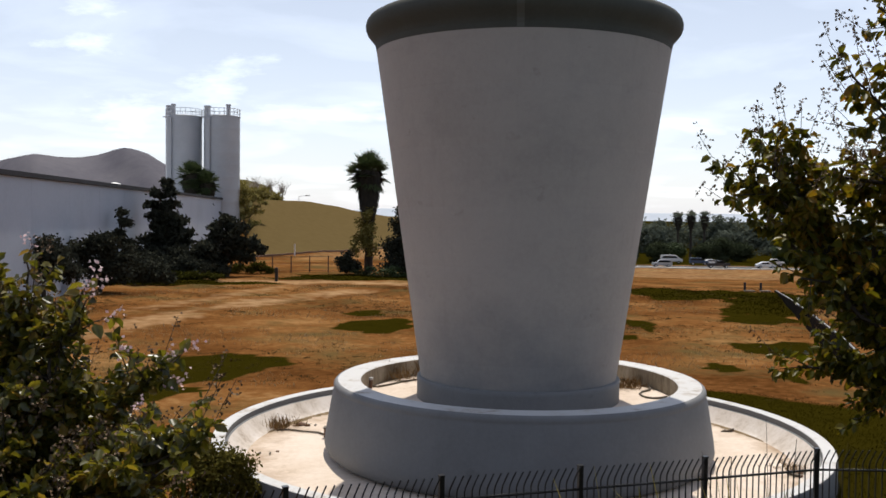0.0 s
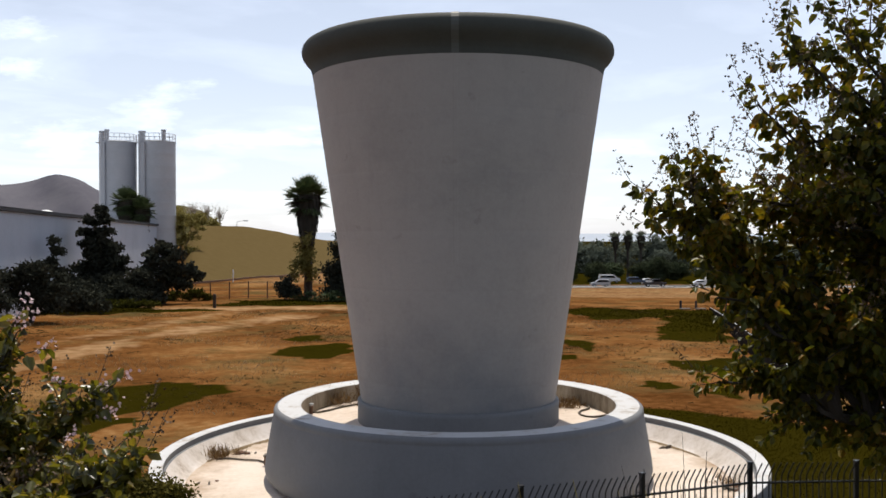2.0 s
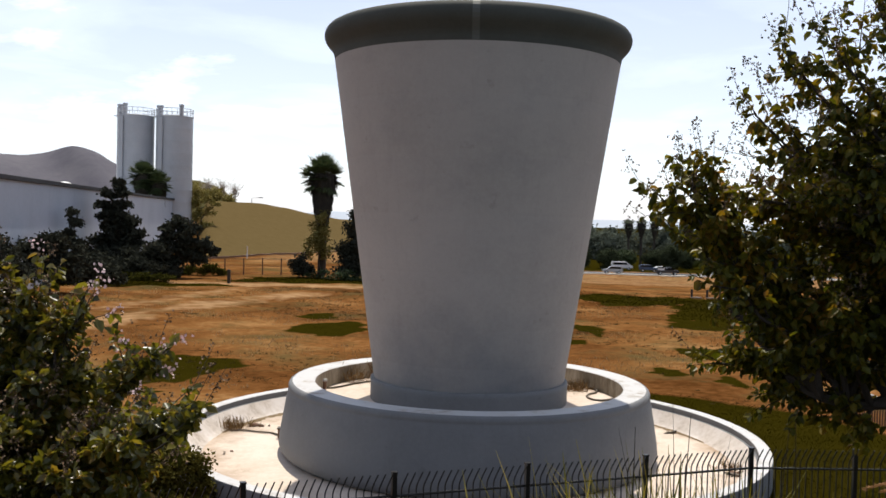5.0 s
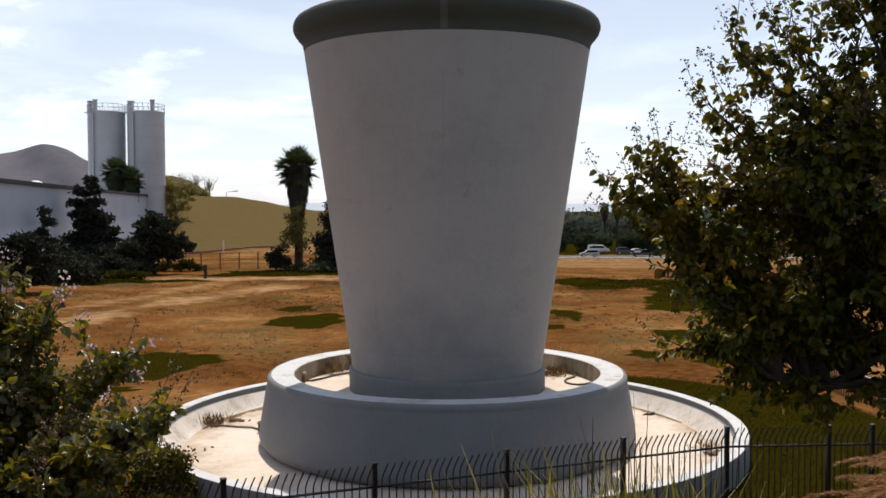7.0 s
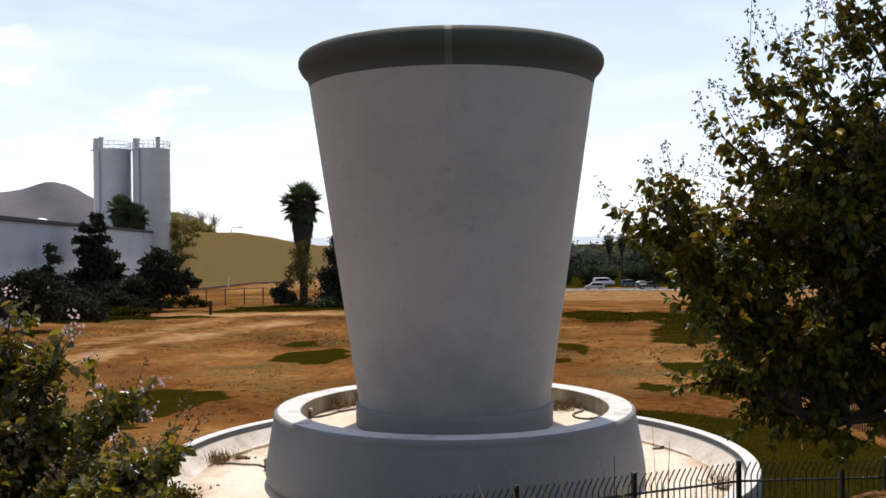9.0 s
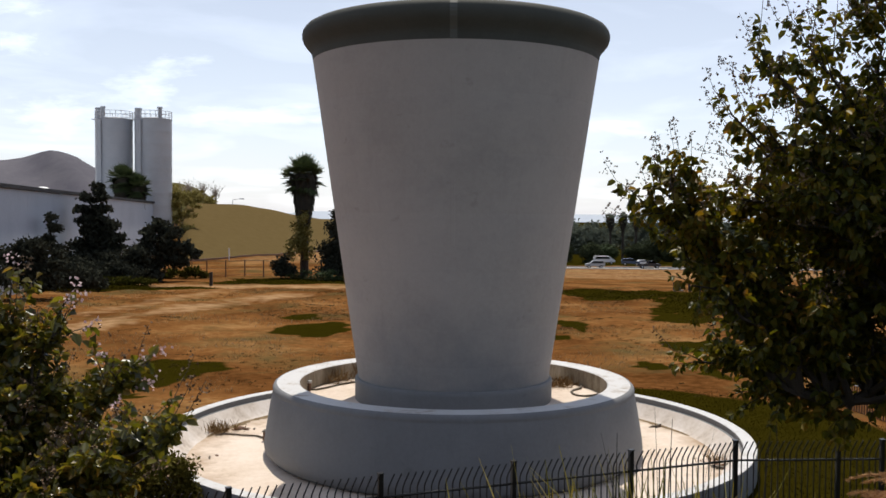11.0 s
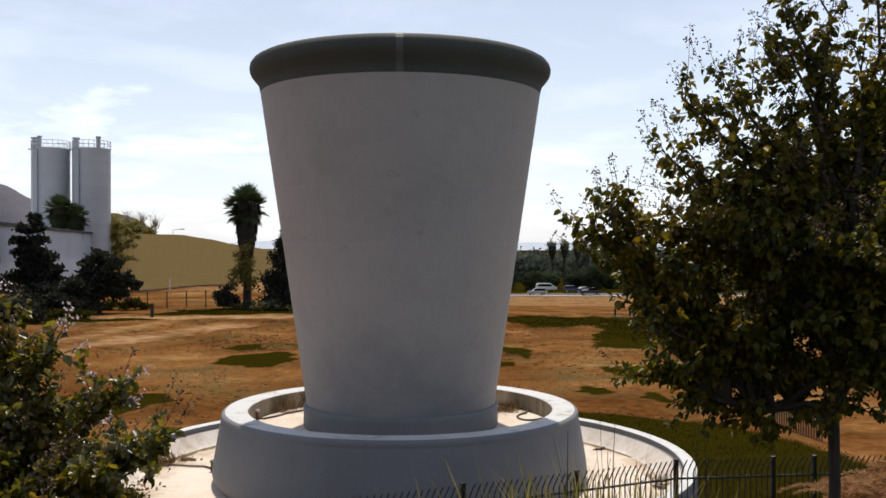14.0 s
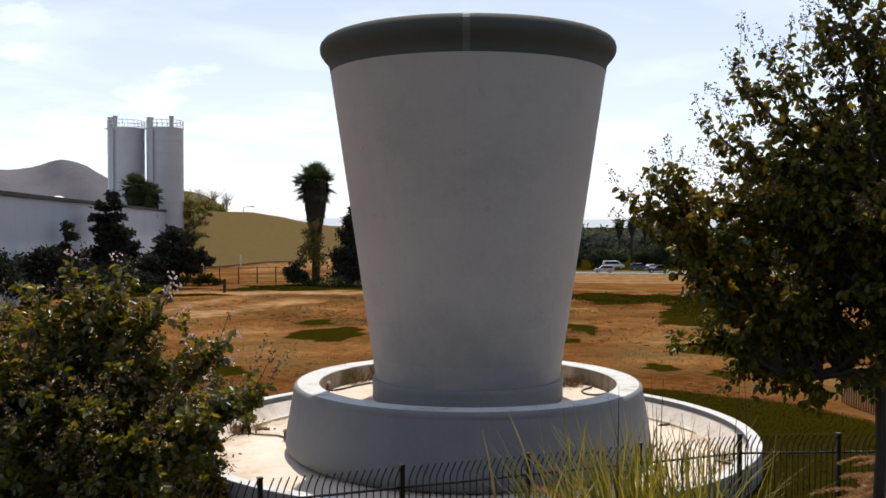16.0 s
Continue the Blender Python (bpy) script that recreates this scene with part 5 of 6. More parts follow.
# ---------------------------------------------------------------- warehouse and silos
def build_warehouse():
    w = empty("warehouse", "long pale blue-white warehouse with a dark roof edge", "warehouse")
    a, b = Vector((-29.0, 18.6, 0)), Vector((-50.27, 137.07, 0))
    d = (b - a).normalized()
    nrm = Vector((-d.y, d.x, 0))
    L = (b - a).length
    m = Matrix.Translation(a) @ Matrix(((d.x, nrm.x, 0, 0), (d.y, nrm.y, 0, 0), (0, 0, 1, 0), (0, 0, 0, 1)))
    n = 14
    for k in range(n):
        bm = bmesh.new()
        box(bm, L * k / n + 0.008, 0, -0.4, L * (k + 1) / n - 0.008, 0.25, 8.28, m)
        part("wall_panel", bm, M_WALL, w)
    bm = bmesh.new()
    box(bm, 0, 0.03, -0.4, L - 0.01, 0.24, 8.27, m)
    part("wall_core", bm, M_WALL, w)
    bm = bmesh.new()
    box(bm, -0.3, -0.28, 8.28, L + 0.2, 0.3, 8.60, m)
    part("fascia", bm, M_FASCIA, w, "dark roof edge")
    bm = bmesh.new()
    box(bm, -0.2, 0.3, 8.1, L, 40, 8.45, m)
    part("roof", bm, M_ROOF, w)
    bm = bmesh.new()
    box(bm, 0, 39.7, -0.4, L, 40, 8.1, m)
    box(bm, 0, 0.25, -0.4, 0.25, 39.7, 8.1, m)
    box(bm, L - 0.25, 0.25, -0.4, L, 39.7, 8.1, m)
    part("rear_wall", bm, M_WALL, w)
    for s, off in ((52.0, 3.0),):
        bm = bmesh.new()
        bmesh.ops.create_uvsphere(bm, u_segments=20, v_segments=10, radius=0.9)
        bmesh.ops.transform(bm, matrix=m @ Matrix.Translation((s, off, 8.45)) @ Matrix.Diagonal((1, 1, 0.75, 1)), verts=bm.verts)
        part("roof_vent", bm, M_WHITE, w, "white domed roof vent", True)
    return w


build_warehouse()


def build_silo(x, y, r, h, vents):
    t = empty("silo", "tall pale grey cylindrical storage silo with railed top", "silo", (x, y, 0), "storage silos")
    bm = bmesh.new()
    zs = np.linspace(0, h, 12)
    prof = []
    for z in zs:
        prof += [(r, z - 0.03), (r + 0.006, z), (r, z + 0.03)] if 0 < z < h else [(r, z)]
    lathe(bm, prof, 48)
    part("shell", bm, M_SILO, t, "", True)
    bm = bmesh.new()
    lathe(bm, [(r + 0.06, h - 0.12), (r + 0.06, h + 0.04), (0.02, h + 0.5)], 48)
    part("roof", bm, M_SILO, t)
    bm = bmesh.new()
    box(bm, -r * 0.58, -r - 0.16, 0, -r * 0.36, -r * 0.80, h - 0.3)
    part("ladder_trunk", bm, M_SILO, t, "vertical boxed ladder")
    for a, rr, hh in vents:
        bm = bmesh.new()
        cx, cy = r * 0.86 * math.cos(a), r * 0.86 * math.sin(a)
        bmesh.ops.create_cone(bm, cap_ends=True, segments=16, radius1=rr * 0.8, radius2=rr * 0.8, depth=hh, matrix=Matrix.Translation((cx, cy, h + hh / 2)))
        bmesh.ops.create_cone(bm, cap_ends=True, segments=16, radius1=rr, radius2=rr, depth=0.25, matrix=Matrix.Translation((cx, cy, h + hh)))
        part("vent", bm, M_SILO, t)
    bm = bmesh.new()
    box(bm, -r - 0.55, -0.5, h - 0.06, -r + 0.3, 0.5, h + 0.05)
    part("walkway", bm, M_GALV, t, "short steel gangway plate")
    n = 22
    for k in range(n):
        a = 2 * math.pi * k / n
        bm = bmesh.new()
        tube(bm, [(r * math.cos(a), r * math.sin(a), h), (r * math.cos(a), r * math.sin(a), h + 1.25)], 0.045, 5)
        part("rail_post", bm, M_GALV, t)
    for z in (0.65, 1.25):
        bm = bmesh.new()
        ring = [(r * math.cos(2 * math.pi * k / 40), r * math.sin(2 * math.pi * k / 40), h + z) for k in range(41)]
        tube(bm, ring, 0.045, 5)
        part("rail", bm, M_GALV, t)
    return t


build_silo(-55.75, 130, 2.95, 22.0, ((-2.45, 0.55, 1.6), (-1.95, 0.4, 1.75)))
build_silo(-49.3, 130, 2.95, 22.0, ((-2.4, 0.6, 1.55), (-0.85, 0.42, 1.75)))


# ---------------------------------------------------------------- chain-link fence, post, dark wall, signs
def far_fence():
    f = empty("chain_link_fence", "low rusty post-and-wire fence behind the field", "fence")
    xs = np.arange(-31, -16.5, 1.9)
    for x in xs:
        y = 71.7 + 0.12 * (x + 24)
        bm = bmesh.new()
        tube(bm, [(x, y, gz(x, y) - 0.2), (x, y, gz(x, y) + 1.75)], 0.07, 6)
        part("post", bm, M_RUST, f)
    for dz in (1.65, 0.9, 0.2):
        bm = bmesh.new()
        tube(bm, [(x, 71.7 + 0.12 * (x + 24), gz(x, 71.7) + dz) for x in xs], 0.025, 4)
        part("wire", bm, M_RUST, f)


far_fence()
bm = bmesh.new()
box(bm, -0.13, -0.13, -0.2, 0.13, 0.13, 1.25)
bmesh.ops.bevel(bm, geom=bm.edges, offset=0.03, segments=1, affect="EDGES")
stub = part("stump_post", bm, M_BARK)
stub.location = (-21.9, 60, gz(-21.9, 60))
tagged(stub, "short dark wooden post standing in the field", "post")


def foot_kerb():
    """The dark edge along the foot of the slope."""
    bm = bmesh.new()
    a, b = Vector((-38.5, 99.0, 0)), Vector((-18.0, 161.0, 0))
    d = (b - a).normalized()
    n = Vector((-d.y, d.x, 0))
    L = (b - a).length
    for k in range(30):
        p = a + d * (L * k / 30)
        q = a + d * (L * (k + 1) / 30)
        z = gz(p.x, p.y)
        vs = [bm.verts.new(v) for v in (p + Vector((0, 0, z - 0.2)), q + Vector((0, 0, z - 0.2)), q + Vector((0, 0, z + 0.28)), p + Vector((0, 0, z + 0.28)),
                                        p + n * 0.3 + Vector((0, 0, z - 0.2)), q + n * 0.3 + Vector((0, 0, z - 0.2)), q + n * 0.3 + Vector((0, 0, z + 0.28)), p + n * 0.3 + Vector((0, 0, z + 0.28)))]
        for f in ((0, 1, 2, 3), (7, 6, 5, 4), (3, 2, 6, 7)):
            bm.faces.new([vs[i] for i in f])
    tagged(part("low_wall", bm, M_RUST), "low dark edging wall at the slope's foot", "wall", kind="structure")


foot_kerb()
bm = bmesh.new()
tube(bm, [(0, 0, -0.2), (0, 0, 1.7)], 0.09, 8)
tube(bm, [(0, 0, 1.7), (0, 0, 1.76)], 0.11, 8)
stub = part("marker_post", bm, M_WHITE)
stub.location = (-32.6, 112, gz(-32.6, 112))
tagged(stub, "thin white marker post at the slope's foot", "post")


def street_light(x, y, z, h):
    t = empty("street_light", "tall street light with a curved arm on the slope", "street light", (x, y, z))
    bm = bmesh.new()
    tube(bm, [(0, 0, -0.3), (0, 0, h * 0.9), (0.4, 0, h), (1.6, 0, h + 0.1)], [0.1, 0.07, 0.06, 0.05], 6)
    part("pole", bm, M_GALV, t)
    bm = bmesh.new()
    box(bm, 1.4, -0.15, h, 2.4, 0.15, h + 0.2)
    part("lamp_head", bm, M_GALV, t)


def ramp_wall():
    """A dark retaining wall with a pale cap that runs from the field towards the street corner."""
    t = empty("retaining_wall", "dark low retaining wall with a pale top rail", "retaining wall")
    pts = [(22.2, 58.9, 0.15), (18.84, 42.2, 0.65), (16.16, 28.8, 0.95), (13.6, 16.2, 1.26), (12.7, 11.8, 1.33)]
    for (x0, y0, h0), (x1, y1, h1) in zip(pts, pts[1:]):
        d = Vector((x1 - x0, y1 - y0, 0)).normalized()
        n = Vector((-d.y, d.x, 0)) * 0.12
        for name, lo, hi, mat in (("wall", None, 0.0, M_DARKWALL), ("cap", 0.0, 0.04, M_CAP)):
            bm = bmesh.new()
            vs = []
            for (x, y, h) in ((x0, y0, h0), (x1, y1, h1)):
                z = gz(x, y)
                zl = z - 0.3 if lo is None else z + h + 0.003
                zh = z + h + hi
                k = 1.0 if lo is None else 0.2
                vs += [bm.verts.new((x + s * n.x * k, y + s * n.y * k, zz)) for s, zz in ((-1, zl), (1, zl), (1, zh), (-1, zh))]
            for f in ((0, 4, 5, 1), (1, 5, 6, 2), (2, 6, 7, 3), (3, 7, 4, 0), (0, 1, 2, 3), (7, 6, 5, 4)):
                bm.faces.new([vs[i] for i in f])
            bmesh.ops.recalc_face_normals(bm, faces=bm.faces)
            part(name, bm, mat, t, "pale top rail" if name == "cap" else "")


ramp_wall()


def ramp_railing():
    t = empty("ramp_railing", "low brown picket railing with a pale top rail", "railing")
    a, b = Vector((13.2, 7.2, 0)), Vector((13.47, 3.9, 0))
    n = 20
    for k in range(n + 1):
        p = a.lerp(b, k / n)
        z = gz(p.x, p.y)
        bm = bmesh.new()
        box(bm, p.x - 0.02, p.y - 0.02, z - 0.1, p.x + 0.02, p.y + 0.02, z + 0.82)
        part("picket", bm, M_RUST, t)
    bm = bmesh.new()
    tube(bm, [(p.x, p.y, gz(p.x, p.y) + 0.85) for p in (a, a.lerp(b, 0.5), b)], 0.035, 6)
    part("rail", bm, M_CAP, t, "pale top rail")


ramp_railing()


def marker_slab(x, y, side):
    t = empty("concrete_slab", "small dark brown concrete slab with a dark post in the weeds", "slab", (x, y, gz(x, y)))
    bm = bmesh.new()
    box(bm, -0.45, -0.3, -0.05, 0.45, 0.3, 0.11)
    bmesh.ops.bevel(bm, geom=bm.edges, offset=0.03, segments=1, affect="EDGES")
    part("slab", bm, M_HOSE, t)
    bm = bmesh.new()
    tube(bm, [(side * 0.3, 0.38, -0.1), (side * 0.3, 0.38, 0.75)], 0.1, 8)
    part("post", bm, M_FASCIA, t)


marker_slab(19.9, 58.6, -1)
marker_slab(21.3, 58.8, -1)


# ---------------------------------------------------------------- street, traffic and trees on the far right
def road_strip():
    xs = np.linspace(5, 130, 40)
    V, F = [], []
    for k, x in enumerate(xs):
        for y in (196.0, 206.0):
            V.append((x, y, gz(x, y) + 0.06))
        if k:
            F.append((2 * k - 2, 2 * k, 2 * k + 1, 2 * k - 1))
    tagged(link("road", grid_mesh("road", V, F), M_ASPHALT), "grey asphalt street beyond the field", "road", kind="structure")
    bm = bmesh.new()
    for x0, x1 in zip(xs, xs[1:]):
        box(bm, x0, 194.6, gz(x0, 195) - 0.3, x1, 196.0, gz(x0, 195) + 0.18)
    tagged(part("kerb", bm, M_KERB), "pale concrete kerb and pavement edge", "kerb", kind="structure")


road_strip()


def build_car(label, colour, x, y, kind="sedan", turn=0):
    z = gz(x, y) + 0.07
    t = empty("car" if kind != "truck" else "box_truck", label, "car" if kind != "truck" else "truck", (x, y, z))
    t.rotation_euler = (0, 0, radians(turn))
    prof = dict(sedan=[(-2.2, .35), (-2.25, .85), (-1.75, 1.0), (-1.05, 1.42), (0.35, 1.44), (1.05, 1.0), (2.1, .85), (2.25, .4)],
                pickup=[(-2.7, .45), (-2.7, 1.05), (-0.55, 1.05), (-0.4, 1.75), (0.9, 1.78), (1.45, 1.15), (2.6, 1.05), (2.7, .5)],
                suv=[(-2.3, .4), (-2.35, 1.1), (-2.0, 1.72), (0.5, 1.74), (1.1, 1.12), (2.2, .98), (2.3, .45)],
                van=[(-2.7, .5), (-2.75, 1.3), (-2.55, 2.1), (1.0, 2.12), (2.0, 1.3), (2.65, 1.1), (2.7, .5)],
                truck=[(1.4, .6), (1.4, 2.2), (2.6, 2.2), (3.0, 1.3), (3.6, 1.2), (3.6, .6)])[kind]
    bm = bmesh.new()
    sides = [[bm.verts.new((px, s * 0.88, pz)) for px, pz in prof] for s in (-1, 1)]
    n = len(prof)
    for k in range(n):
        bm.faces.new((sides[0][k], sides[0][(k + 1) % n], sides[1][(k + 1) % n], sides[1][k]))
    bm.faces.new(sides[0][::-1])
    bm.faces.new(sides[1])
    bmesh.ops.recalc_face_normals(bm, faces=bm.faces)
    bmesh.ops.bevel(bm, geom=bm.edges, offset=0.07, segments=2, affect="EDGES")
    part("body", bm, M_CAR[colour], t)
    wx = dict(sedan=(-0.95, 0.55, 1.03, 1.36), pickup=(-0.3, 1.05, 1.2, 1.66), suv=(-1.8, 0.75, 1.15, 1.6), van=(-2.2, 1.1, 1.35, 1.85), truck=(1.6, 2.6, 1.4, 2.0))[kind]
    for s in (-1, 1):
        bm = bmesh.new()
        vs = [bm.verts.new((px, s * 0.89, pz)) for px, pz in ((wx[0] - 0.25, wx[2]), (wx[1] + 0.3, wx[2]), (wx[1] - 0.15, wx[3]), (wx[0] + 0.1, wx[3]))]
        bm.faces.new(vs if s < 0 else vs[::-1])
        bmesh.ops.solidify(bm, geom=bm.faces[:], thickness=-0.01)
        part("window", bm, M_GLASS, t, "dark side glass")
    if kind == "truck":
        bm = bmesh.new()
        box(bm, -3.6, -1.15, 0.9, 1.3, 1.15, 3.4)
        bmesh.ops.bevel(bm, geom=bm.edges, offset=0.04, segments=1, affect="EDGES")
        part("cargo_box", bm, M_WHITE, t, "white cargo box")
    ax = dict(sedan=1.38, pickup=1.75, suv=1.4, van=1.7, truck=2.4)[kind]
    for px in (-ax, ax):
        for s in (-1, 1):
            bm = bmesh.new()
            bmesh.ops.create_cone(bm, cap_ends=True, segments=18, radius1=0.36, radius2=0.36, depth=0.22, matrix=Matrix.Translation((px, s * 0.82, 0.34)) @ Matrix.Rotation(math.pi / 2, 4, "X"))
            wheel = part("wheel", bm, M_RUBBER, t)
            bm = bmesh.new()
            bmesh.ops.create_cone(bm, cap_ends=True, segments=14, radius1=0.2, radius2=0.2, depth=0.03, matrix=Matrix.Translation((px, s * 0.935, 0.34)) @ Matrix.Rotation(math.pi / 2, 4, "X"))
            part("rim", bm, M_GALV, wheel)


build_car("silver hatchback on the street beyond the field", "silver", 33.3, 198.4, "suv", 180)
build_car("dark pickup truck on the street beyond the field", "dark", 46.2, 198.8, "pickup", 0)
build_car("white van with a sloping bonnet parked beyond the street", "white", 38.4, 216.5, "van", 0)
build_car("dark blue car parked beyond the street", "blue", 44.0, 210.5, "suv", -6)
build_car("white car parked beyond the street", "white", 47.2, 211, "sedan", 4)
build_car("white pickup parked beyond the street", "white", 62.0, 212, "pickup", 0)
build_car("white car on the street beyond the field", "white", 57.0, 199, "sedan", 0)

trng = np.random.default_rng(90)
for k in range(17):
    x = 17 + 6.3 * k + trng.normal() * 1.3
    y = 222 + 14 * trng.random()
    top = 4.9 + 2.6 * trng.random()
    w = 2.7 + 1.2 * trng.random()
    blobs = [(0, 0, top * 0.58, w, 3.0, top * 0.40), (-0.5 * w + trng.normal() * 0.4, -0.6, top * 0.48, w * 0.62, 2.4, top * 0.30), (0.5 * w + trng.normal() * 0.4, -0.5, top * 0.50, w * 0.6, 2.4, top * 0.32), (0, 0, top * 0.16, w * 0.9, 2.6, top * 0.2)]
    leafy("street_tree", "dark green broad tree beyond the street", x, y, blobs, M_STREETLEAF if k % 4 else M_MIDLEAF, 0.42, 6000, 100 + k, 0.3, group="trees beyond the street", soft=True)
for k in range(36):
    x = 8 + 6.2 * k + trng.normal() * 2.5
    y = (262, 300, 320)[k % 3] + 30 * trng.random()
    top = (8.0 if k % 3 == 0 else 10.5) + 4.0 * trng.random()
    blobs = [(0, 0, top * 0.64, 5.2, 5, top * 0.32), (trng.normal() * 3, 0, top * 0.38, 7.0, 5, top * 0.32), (0, 0, top * 0.15, 8, 5, top * 0.25)]
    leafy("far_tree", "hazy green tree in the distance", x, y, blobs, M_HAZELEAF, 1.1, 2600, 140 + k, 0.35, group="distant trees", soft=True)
# a closed belt of woods along the horizon, too far to pick apart
n = 18000
bx = trng.uniform(6, 245, n)
crest = 6.0 + 1.8 * np.sin(bx * 0.31) + 1.3 * np.sin(bx * 0.83 + 1.0) + 0.9 * np.sin(bx * 1.9)
up = trng.random(n) ** 0.7
P = np.column_stack([bx, 345 + trng.normal(size=n) * 4 - 3 * (1 - up), height(bx, np.full(n, 345.0)) + up * (crest + 2.0)])
D = rnd_dirs(trng, n) + [0, 0, -0.25]
N = rnd_dirs(trng, n) * 0.5 + np.column_stack([np.zeros(n), -1.2 + up, 0.2 + up])
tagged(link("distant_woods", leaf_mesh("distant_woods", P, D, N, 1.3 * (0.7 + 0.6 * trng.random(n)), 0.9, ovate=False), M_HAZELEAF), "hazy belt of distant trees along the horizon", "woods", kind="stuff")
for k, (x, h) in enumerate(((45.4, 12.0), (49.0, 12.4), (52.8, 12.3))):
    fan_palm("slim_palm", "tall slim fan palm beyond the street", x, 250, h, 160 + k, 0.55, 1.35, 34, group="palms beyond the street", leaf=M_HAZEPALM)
street_light(-47.0, 176, gz(-47.0, 176), 1.0)


# ---------------------------------------------------------------- distance
def ridge(name, label, dist, az0, az1, profile, material, seed, depth=500):
    rng = np.random.default_rng(seed)
    n = 160
    V, F = [], []
    rows = 7
    ph = rng.random(6) * 6.28
    for k in range(n + 1):
        a = az0 + (az1 - az0) * k / n
        top = profile(a)
        jig = sum(math.sin(a * f + p) / f for f, p in zip((40, 75, 130, 210, 330, 520), ph))
        for j in range(rows):
            u = j / (rows - 1)
            dd = dist + depth * u * (1 + 0.15 * math.sin(a * 60 + u * 3))
            z = (top * (1 + 0.6 * jig)) * smooth(0, 1, u) - 8 * (1 - u) + (6 * math.sin(a * 90 + 5 * u) * u * (1 - u))
            V.append((math.sin(a) * dd, math.cos(a) * dd - 25, float(z)))
        if k:
            for j in range(rows - 1):
                i = (k - 1) * rows + j
                F.append((i, i + rows, i + rows + 1, i + 1))
    tagged(link(name, grid_mesh(name, V, F), material, smooth=True), label, "mountain", kind="structure")


def left_peak(a):
    return 6 + float(np.interp(math.degrees(a), (-46, -36, -31, -29.5, -27.8, -25.8, -24.3, -23.2, -21.8, -20.7, -19, -16, -13), (33, 57, 85, 96, 110, 108, 117, 125, 114, 95, 69, 30, 2)))


def olive_knoll(a):
    return float(np.interp(math.degrees(a), (-22, -18.5, -17, -16.2, -15.2, -14.4, -13.8, -13.3, -12.8), (12, 16.5, 17.6, 17.2, 15.4, 12.4, 9.4, 6, 0)))


ridge("backdrop_knoll", "olive scrub knoll behind the silos", 290, radians(-22), radians(-12.8), olive_knoll, M_SCRUB, 9, 40)
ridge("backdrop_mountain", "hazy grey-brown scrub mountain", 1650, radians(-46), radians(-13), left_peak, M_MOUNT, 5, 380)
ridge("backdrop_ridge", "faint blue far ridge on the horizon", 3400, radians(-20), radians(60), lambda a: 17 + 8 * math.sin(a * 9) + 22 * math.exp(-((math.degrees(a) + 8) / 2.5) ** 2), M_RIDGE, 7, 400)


# ---------------------------------------------------------------- weeds and dry grass
def blades(name, label, pts, h, w, material, seed, lean=0.5):
    rng = np.random.default_rng(seed)
    n = len(pts)
    P = np.column_stack([pts, height(pts[:, 0], pts[:, 1]) - 0.02])
    a = rng.random(n) * 2 * math.pi
    D = np.column_stack([np.cos(a) * lean * rng.random(n), np.sin(a) * lean * rng.random(n), np.ones(n)])
    N = np.column_stack([np.sin(a), -np.cos(a), np.zeros(n)]) + rng.normal(size=(n, 3)) * 0.5
    L = h * (0.5 + 0.8 * rng.random(n))
    tagged(link(name, leaf_mesh(name, P, D, N, L, w, ovate=False), material), label, "weeds", kind="stuff")


def scatter_patch(px, py, a, b, n, rng):
    a0, r0 = rng.random(n) * 2 * math.pi, 1.0 * np.sqrt(rng.random(n))
    r0 = r0 * (1 + 0.13 * np.sin(3 * a0 + px) + 0.10 * np.sin(5 * a0 + py) + 0.08 * np.sin(11 * a0))
    d = np.column_stack([np.cos(a0) * r0, np.sin(a0) * r0]) + rng.normal(size=(n, 2)) * 0.12
    return np.column_stack([px + d[:, 0] * a, py + d[:, 1] * b])


prng = np.random.default_rng(200)
for k, (px, py, a, b) in enumerate(PATCHES):
    area = a * b
    far = py > 40
    pts = scatter_patch(px, py, a, b, int(min(7000, area * (620 if not far else 90))), prng)
    blades("weed_patch", "low dark green weed patch on the dry field", pts, 0.035 if not far else 0.1, 0.014 if not far else 0.05, M_PATCH, 300 + k, 1.6)
# grass round the basin and along the fence
pts = np.column_stack([prng.uniform(-6, 14, 120000), prng.uniform(-18, 12, 120000)])
keep = (mask_green(pts[:, 0], pts[:, 1]) > 0.35) & (np.hypot(pts[:, 0], pts[:, 1]) > 7.95)
blades("bank_grass", "dark olive grass round the basin and on the bank", pts[keep][:60000], 0.065, 0.016, M_WEED, 330, 1.2)
pts = np.column_stack([prng.uniform(-7, 7, 26000), prng.uniform(-27.5, -18, 26000)])
blades("bank_grass", "short olive grass on the top of the bank", pts, 0.06, 0.016, M_WEED, 335, 1.2)
pts = np.column_stack([prng.uniform(-36, 24, 42000), prng.uniform(8, 62, 42000)])
keep = (np.hypot(pts[:, 0], pts[:, 1]) > 8.2) & (mask_sand(pts[:, 0], pts[:, 1]) < 0.4) & (mask_green(pts[:, 0], pts[:, 1]) < 0.2)
keep &= np.array([noise.noise((x * 0.16, y * 0.16, 3.1)) + 0.5 * noise.noise((x * 0.6, y * 0.6, 1.7)) > 0.12 for x, y in pts])
blades("dry_stubble", "sparse dry straw stubble on the field", pts[keep], 0.16, 0.03, M_STRAW, 331, 1.2)
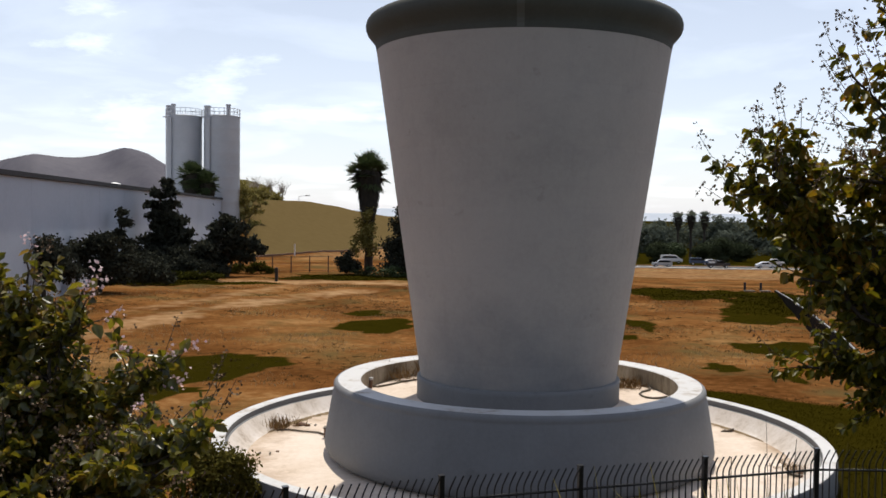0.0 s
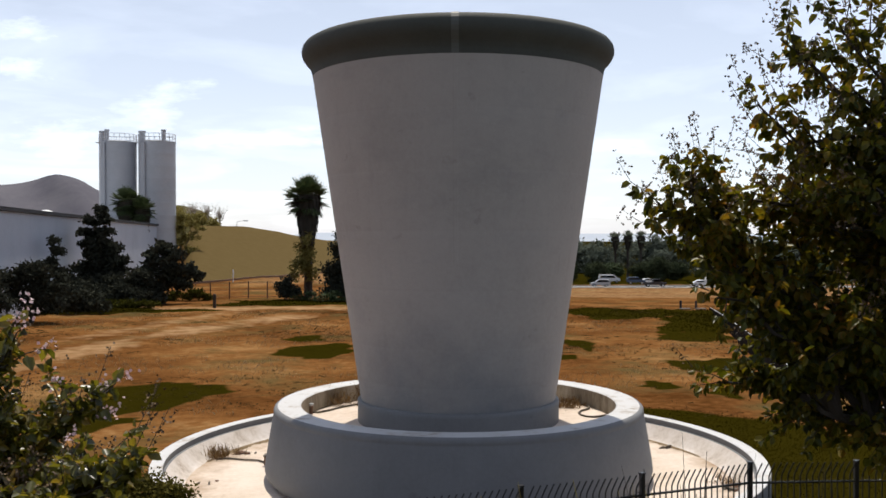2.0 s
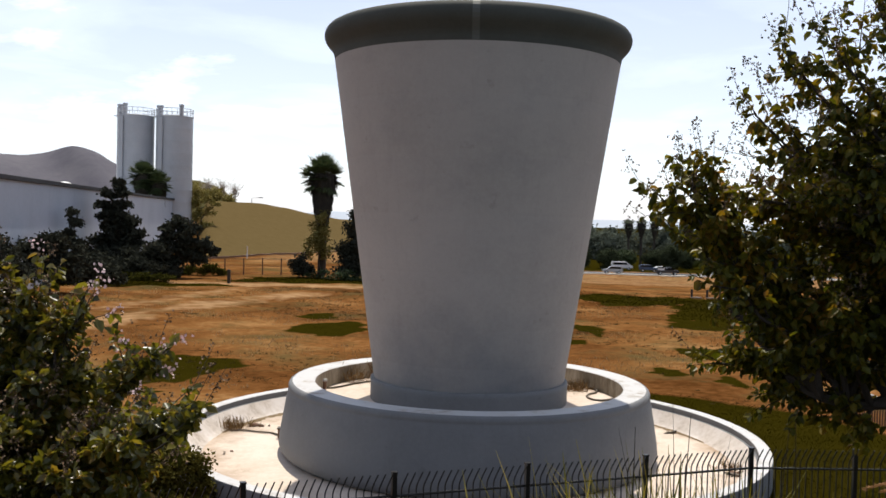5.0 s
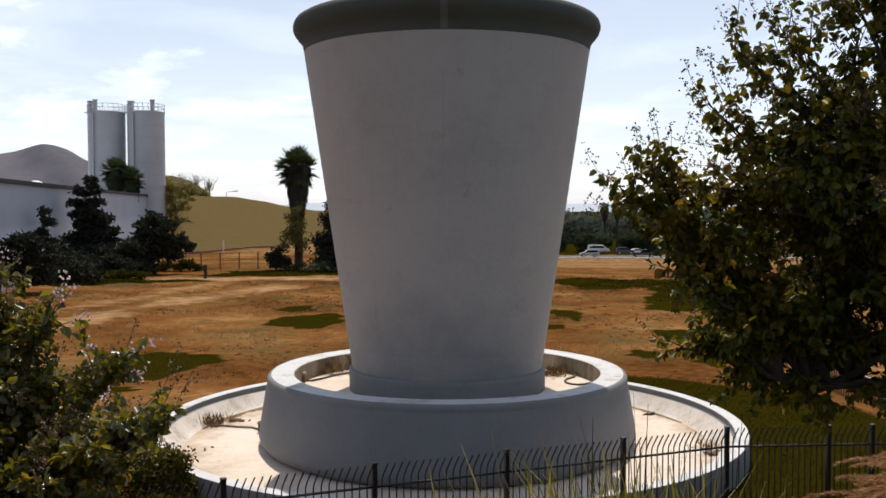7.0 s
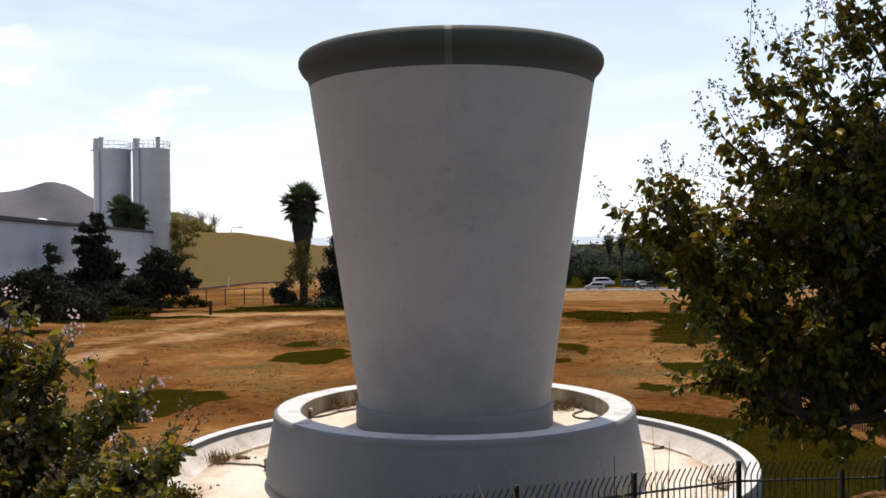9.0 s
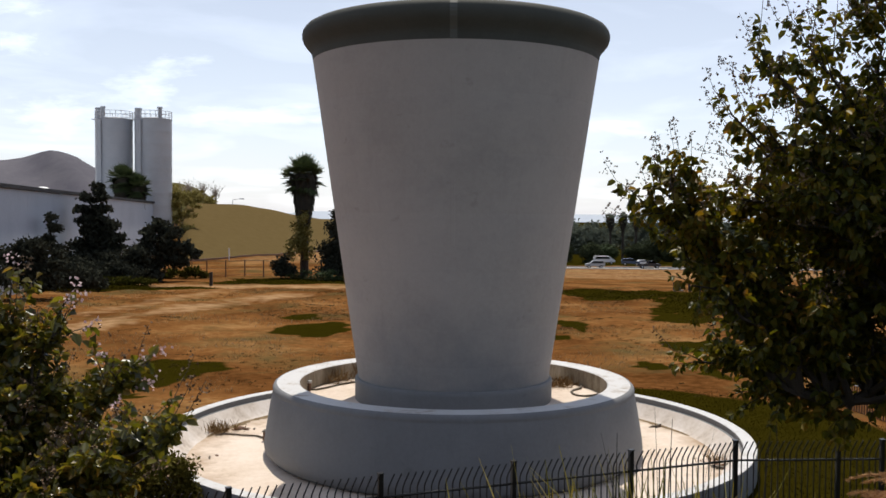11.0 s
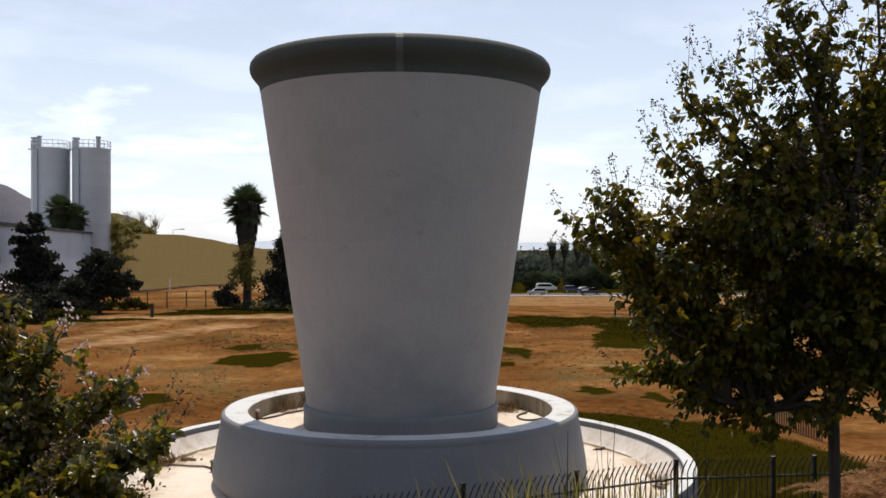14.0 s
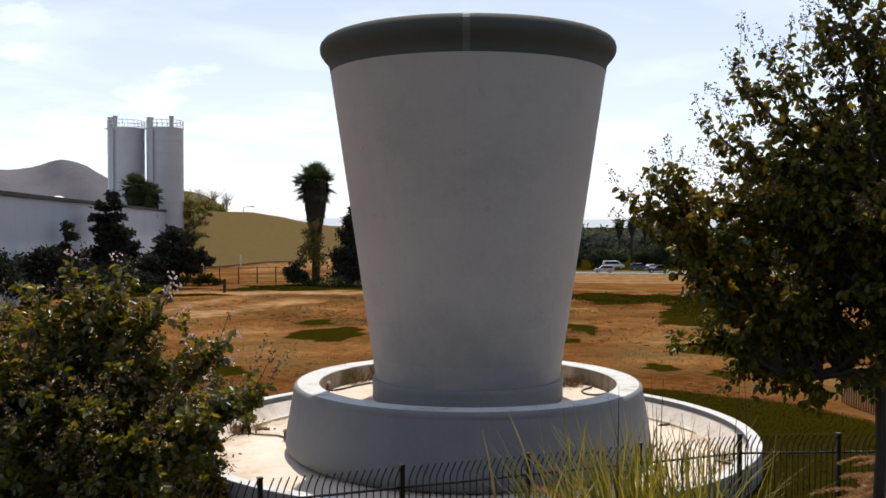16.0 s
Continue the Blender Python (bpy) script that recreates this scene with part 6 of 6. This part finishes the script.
# small dry tussocks all over the field, in drifts
mid_pts = np.column_stack([prng.uniform(-34, 26, 5200), 8 + 58 * prng.random(5200) ** 0.9])
ok = (np.hypot(mid_pts[:, 0], mid_pts[:, 1]) > 8.6) & (mask_sand(mid_pts[:, 0], mid_pts[:, 1]) < 0.35)
ok &= np.array([noise.noise((x * 0.13, y * 0.13, 7.7)) + 0.4 * noise.noise((x * 0.5, y * 0.5, 2.2)) > 0.02 for x, y in mid_pts])
mid_pts = mid_pts[ok]
size = 0.05 + 0.22 * prng.random(len(mid_pts)) ** 3
pts = np.repeat(mid_pts, 16, axis=0) + prng.normal(size=(16 * len(mid_pts), 2)) * np.repeat(size, 16)[:, None]
blades("dry_tussocks", "scattered small brown-olive tussocks on the dry field", pts, 0.09, 0.018, M_TUSSOCK, 332, 1.3)
# flat greyish weed mats and pale bare spots of soil crumbs between them
mats = np.column_stack([prng.uniform(-34, 26, 2600), 9 + 50 * prng.random(2600) ** 0.85])
ok = (np.hypot(mats[:, 0], mats[:, 1]) > 8.8) & (mask_sand(mats[:, 0], mats[:, 1]) < 0.3) & (mask_green(mats[:, 0], mats[:, 1]) < 0.3)
ok &= np.array([noise.noise((x * 0.10, y * 0.10, 5.3)) + 0.6 * noise.noise((x * 0.33, y * 0.33, 8.8)) > 0.10 for x, y in mats])
mats = mats[ok]
size = 0.10 + 0.34 * prng.random(len(mats)) ** 2
pts = np.repeat(mats, 34, axis=0) + prng.normal(size=(34 * len(mats), 2)) * np.repeat(size, 34)[:, None] * [1.0, 0.75]
blades("weed_mats", "flat olive-grey weed mats scattered on the dry field", pts, 0.075, 0.030, M_MAT, 333, 1.8)
crumbs = np.column_stack([prng.uniform(-30, 24, 1500), 9 + 46 * prng.random(1500) ** 0.8])
ok = (np.hypot(crumbs[:, 0], crumbs[:, 1]) > 8.8) & (mask_green(crumbs[:, 0], crumbs[:, 1]) < 0.1)
ok &= np.array([noise.noise((x * 0.14, y * 0.14, 11.3)) > 0.12 for x, y in crumbs])
crumbs = crumbs[ok]
pts = np.repeat(crumbs, 18, axis=0) + prng.normal(size=(18 * len(crumbs), 2)) * 0.22
blades("soil_crumbs", "pale crumbled soil and straw on the dry field", pts, 0.05, 0.035, M_CRUMB, 334, 2.2)
# dry tufts in the ring and the basin
for k, (x, y, z, n, h) in enumerate(((-3.3, 2.0, 1.45, 130, 0.42), (3.0, 1.6, 1.45, 300, 0.20), (3.2, 2.1, 1.45, 160, 0.22), (-6.75, 1.55, 0.06, 320, 0.30), (6.72, -1.2, 0.06, 120, 0.22), (-2.6, 2.9, 1.45, 160, 0.55))):
    r = np.random.default_rng(400 + k)
    P = np.column_stack([x + r.normal(size=n) * 0.25, y + r.normal(size=n) * 0.18, np.full(n, z)])
    D = r.normal(size=(n, 3)) * 0.6 + [0, 0, 0.8]
    t = tagged(link("dry_tuft", leaf_mesh("dry_tuft", P, D, r.normal(size=(n, 3)), h * (0.5 + r.random(n)), 0.022, ovate=False), M_TUFT), "tuft of dry brown weeds on the concrete floor", "weeds", kind="stuff")
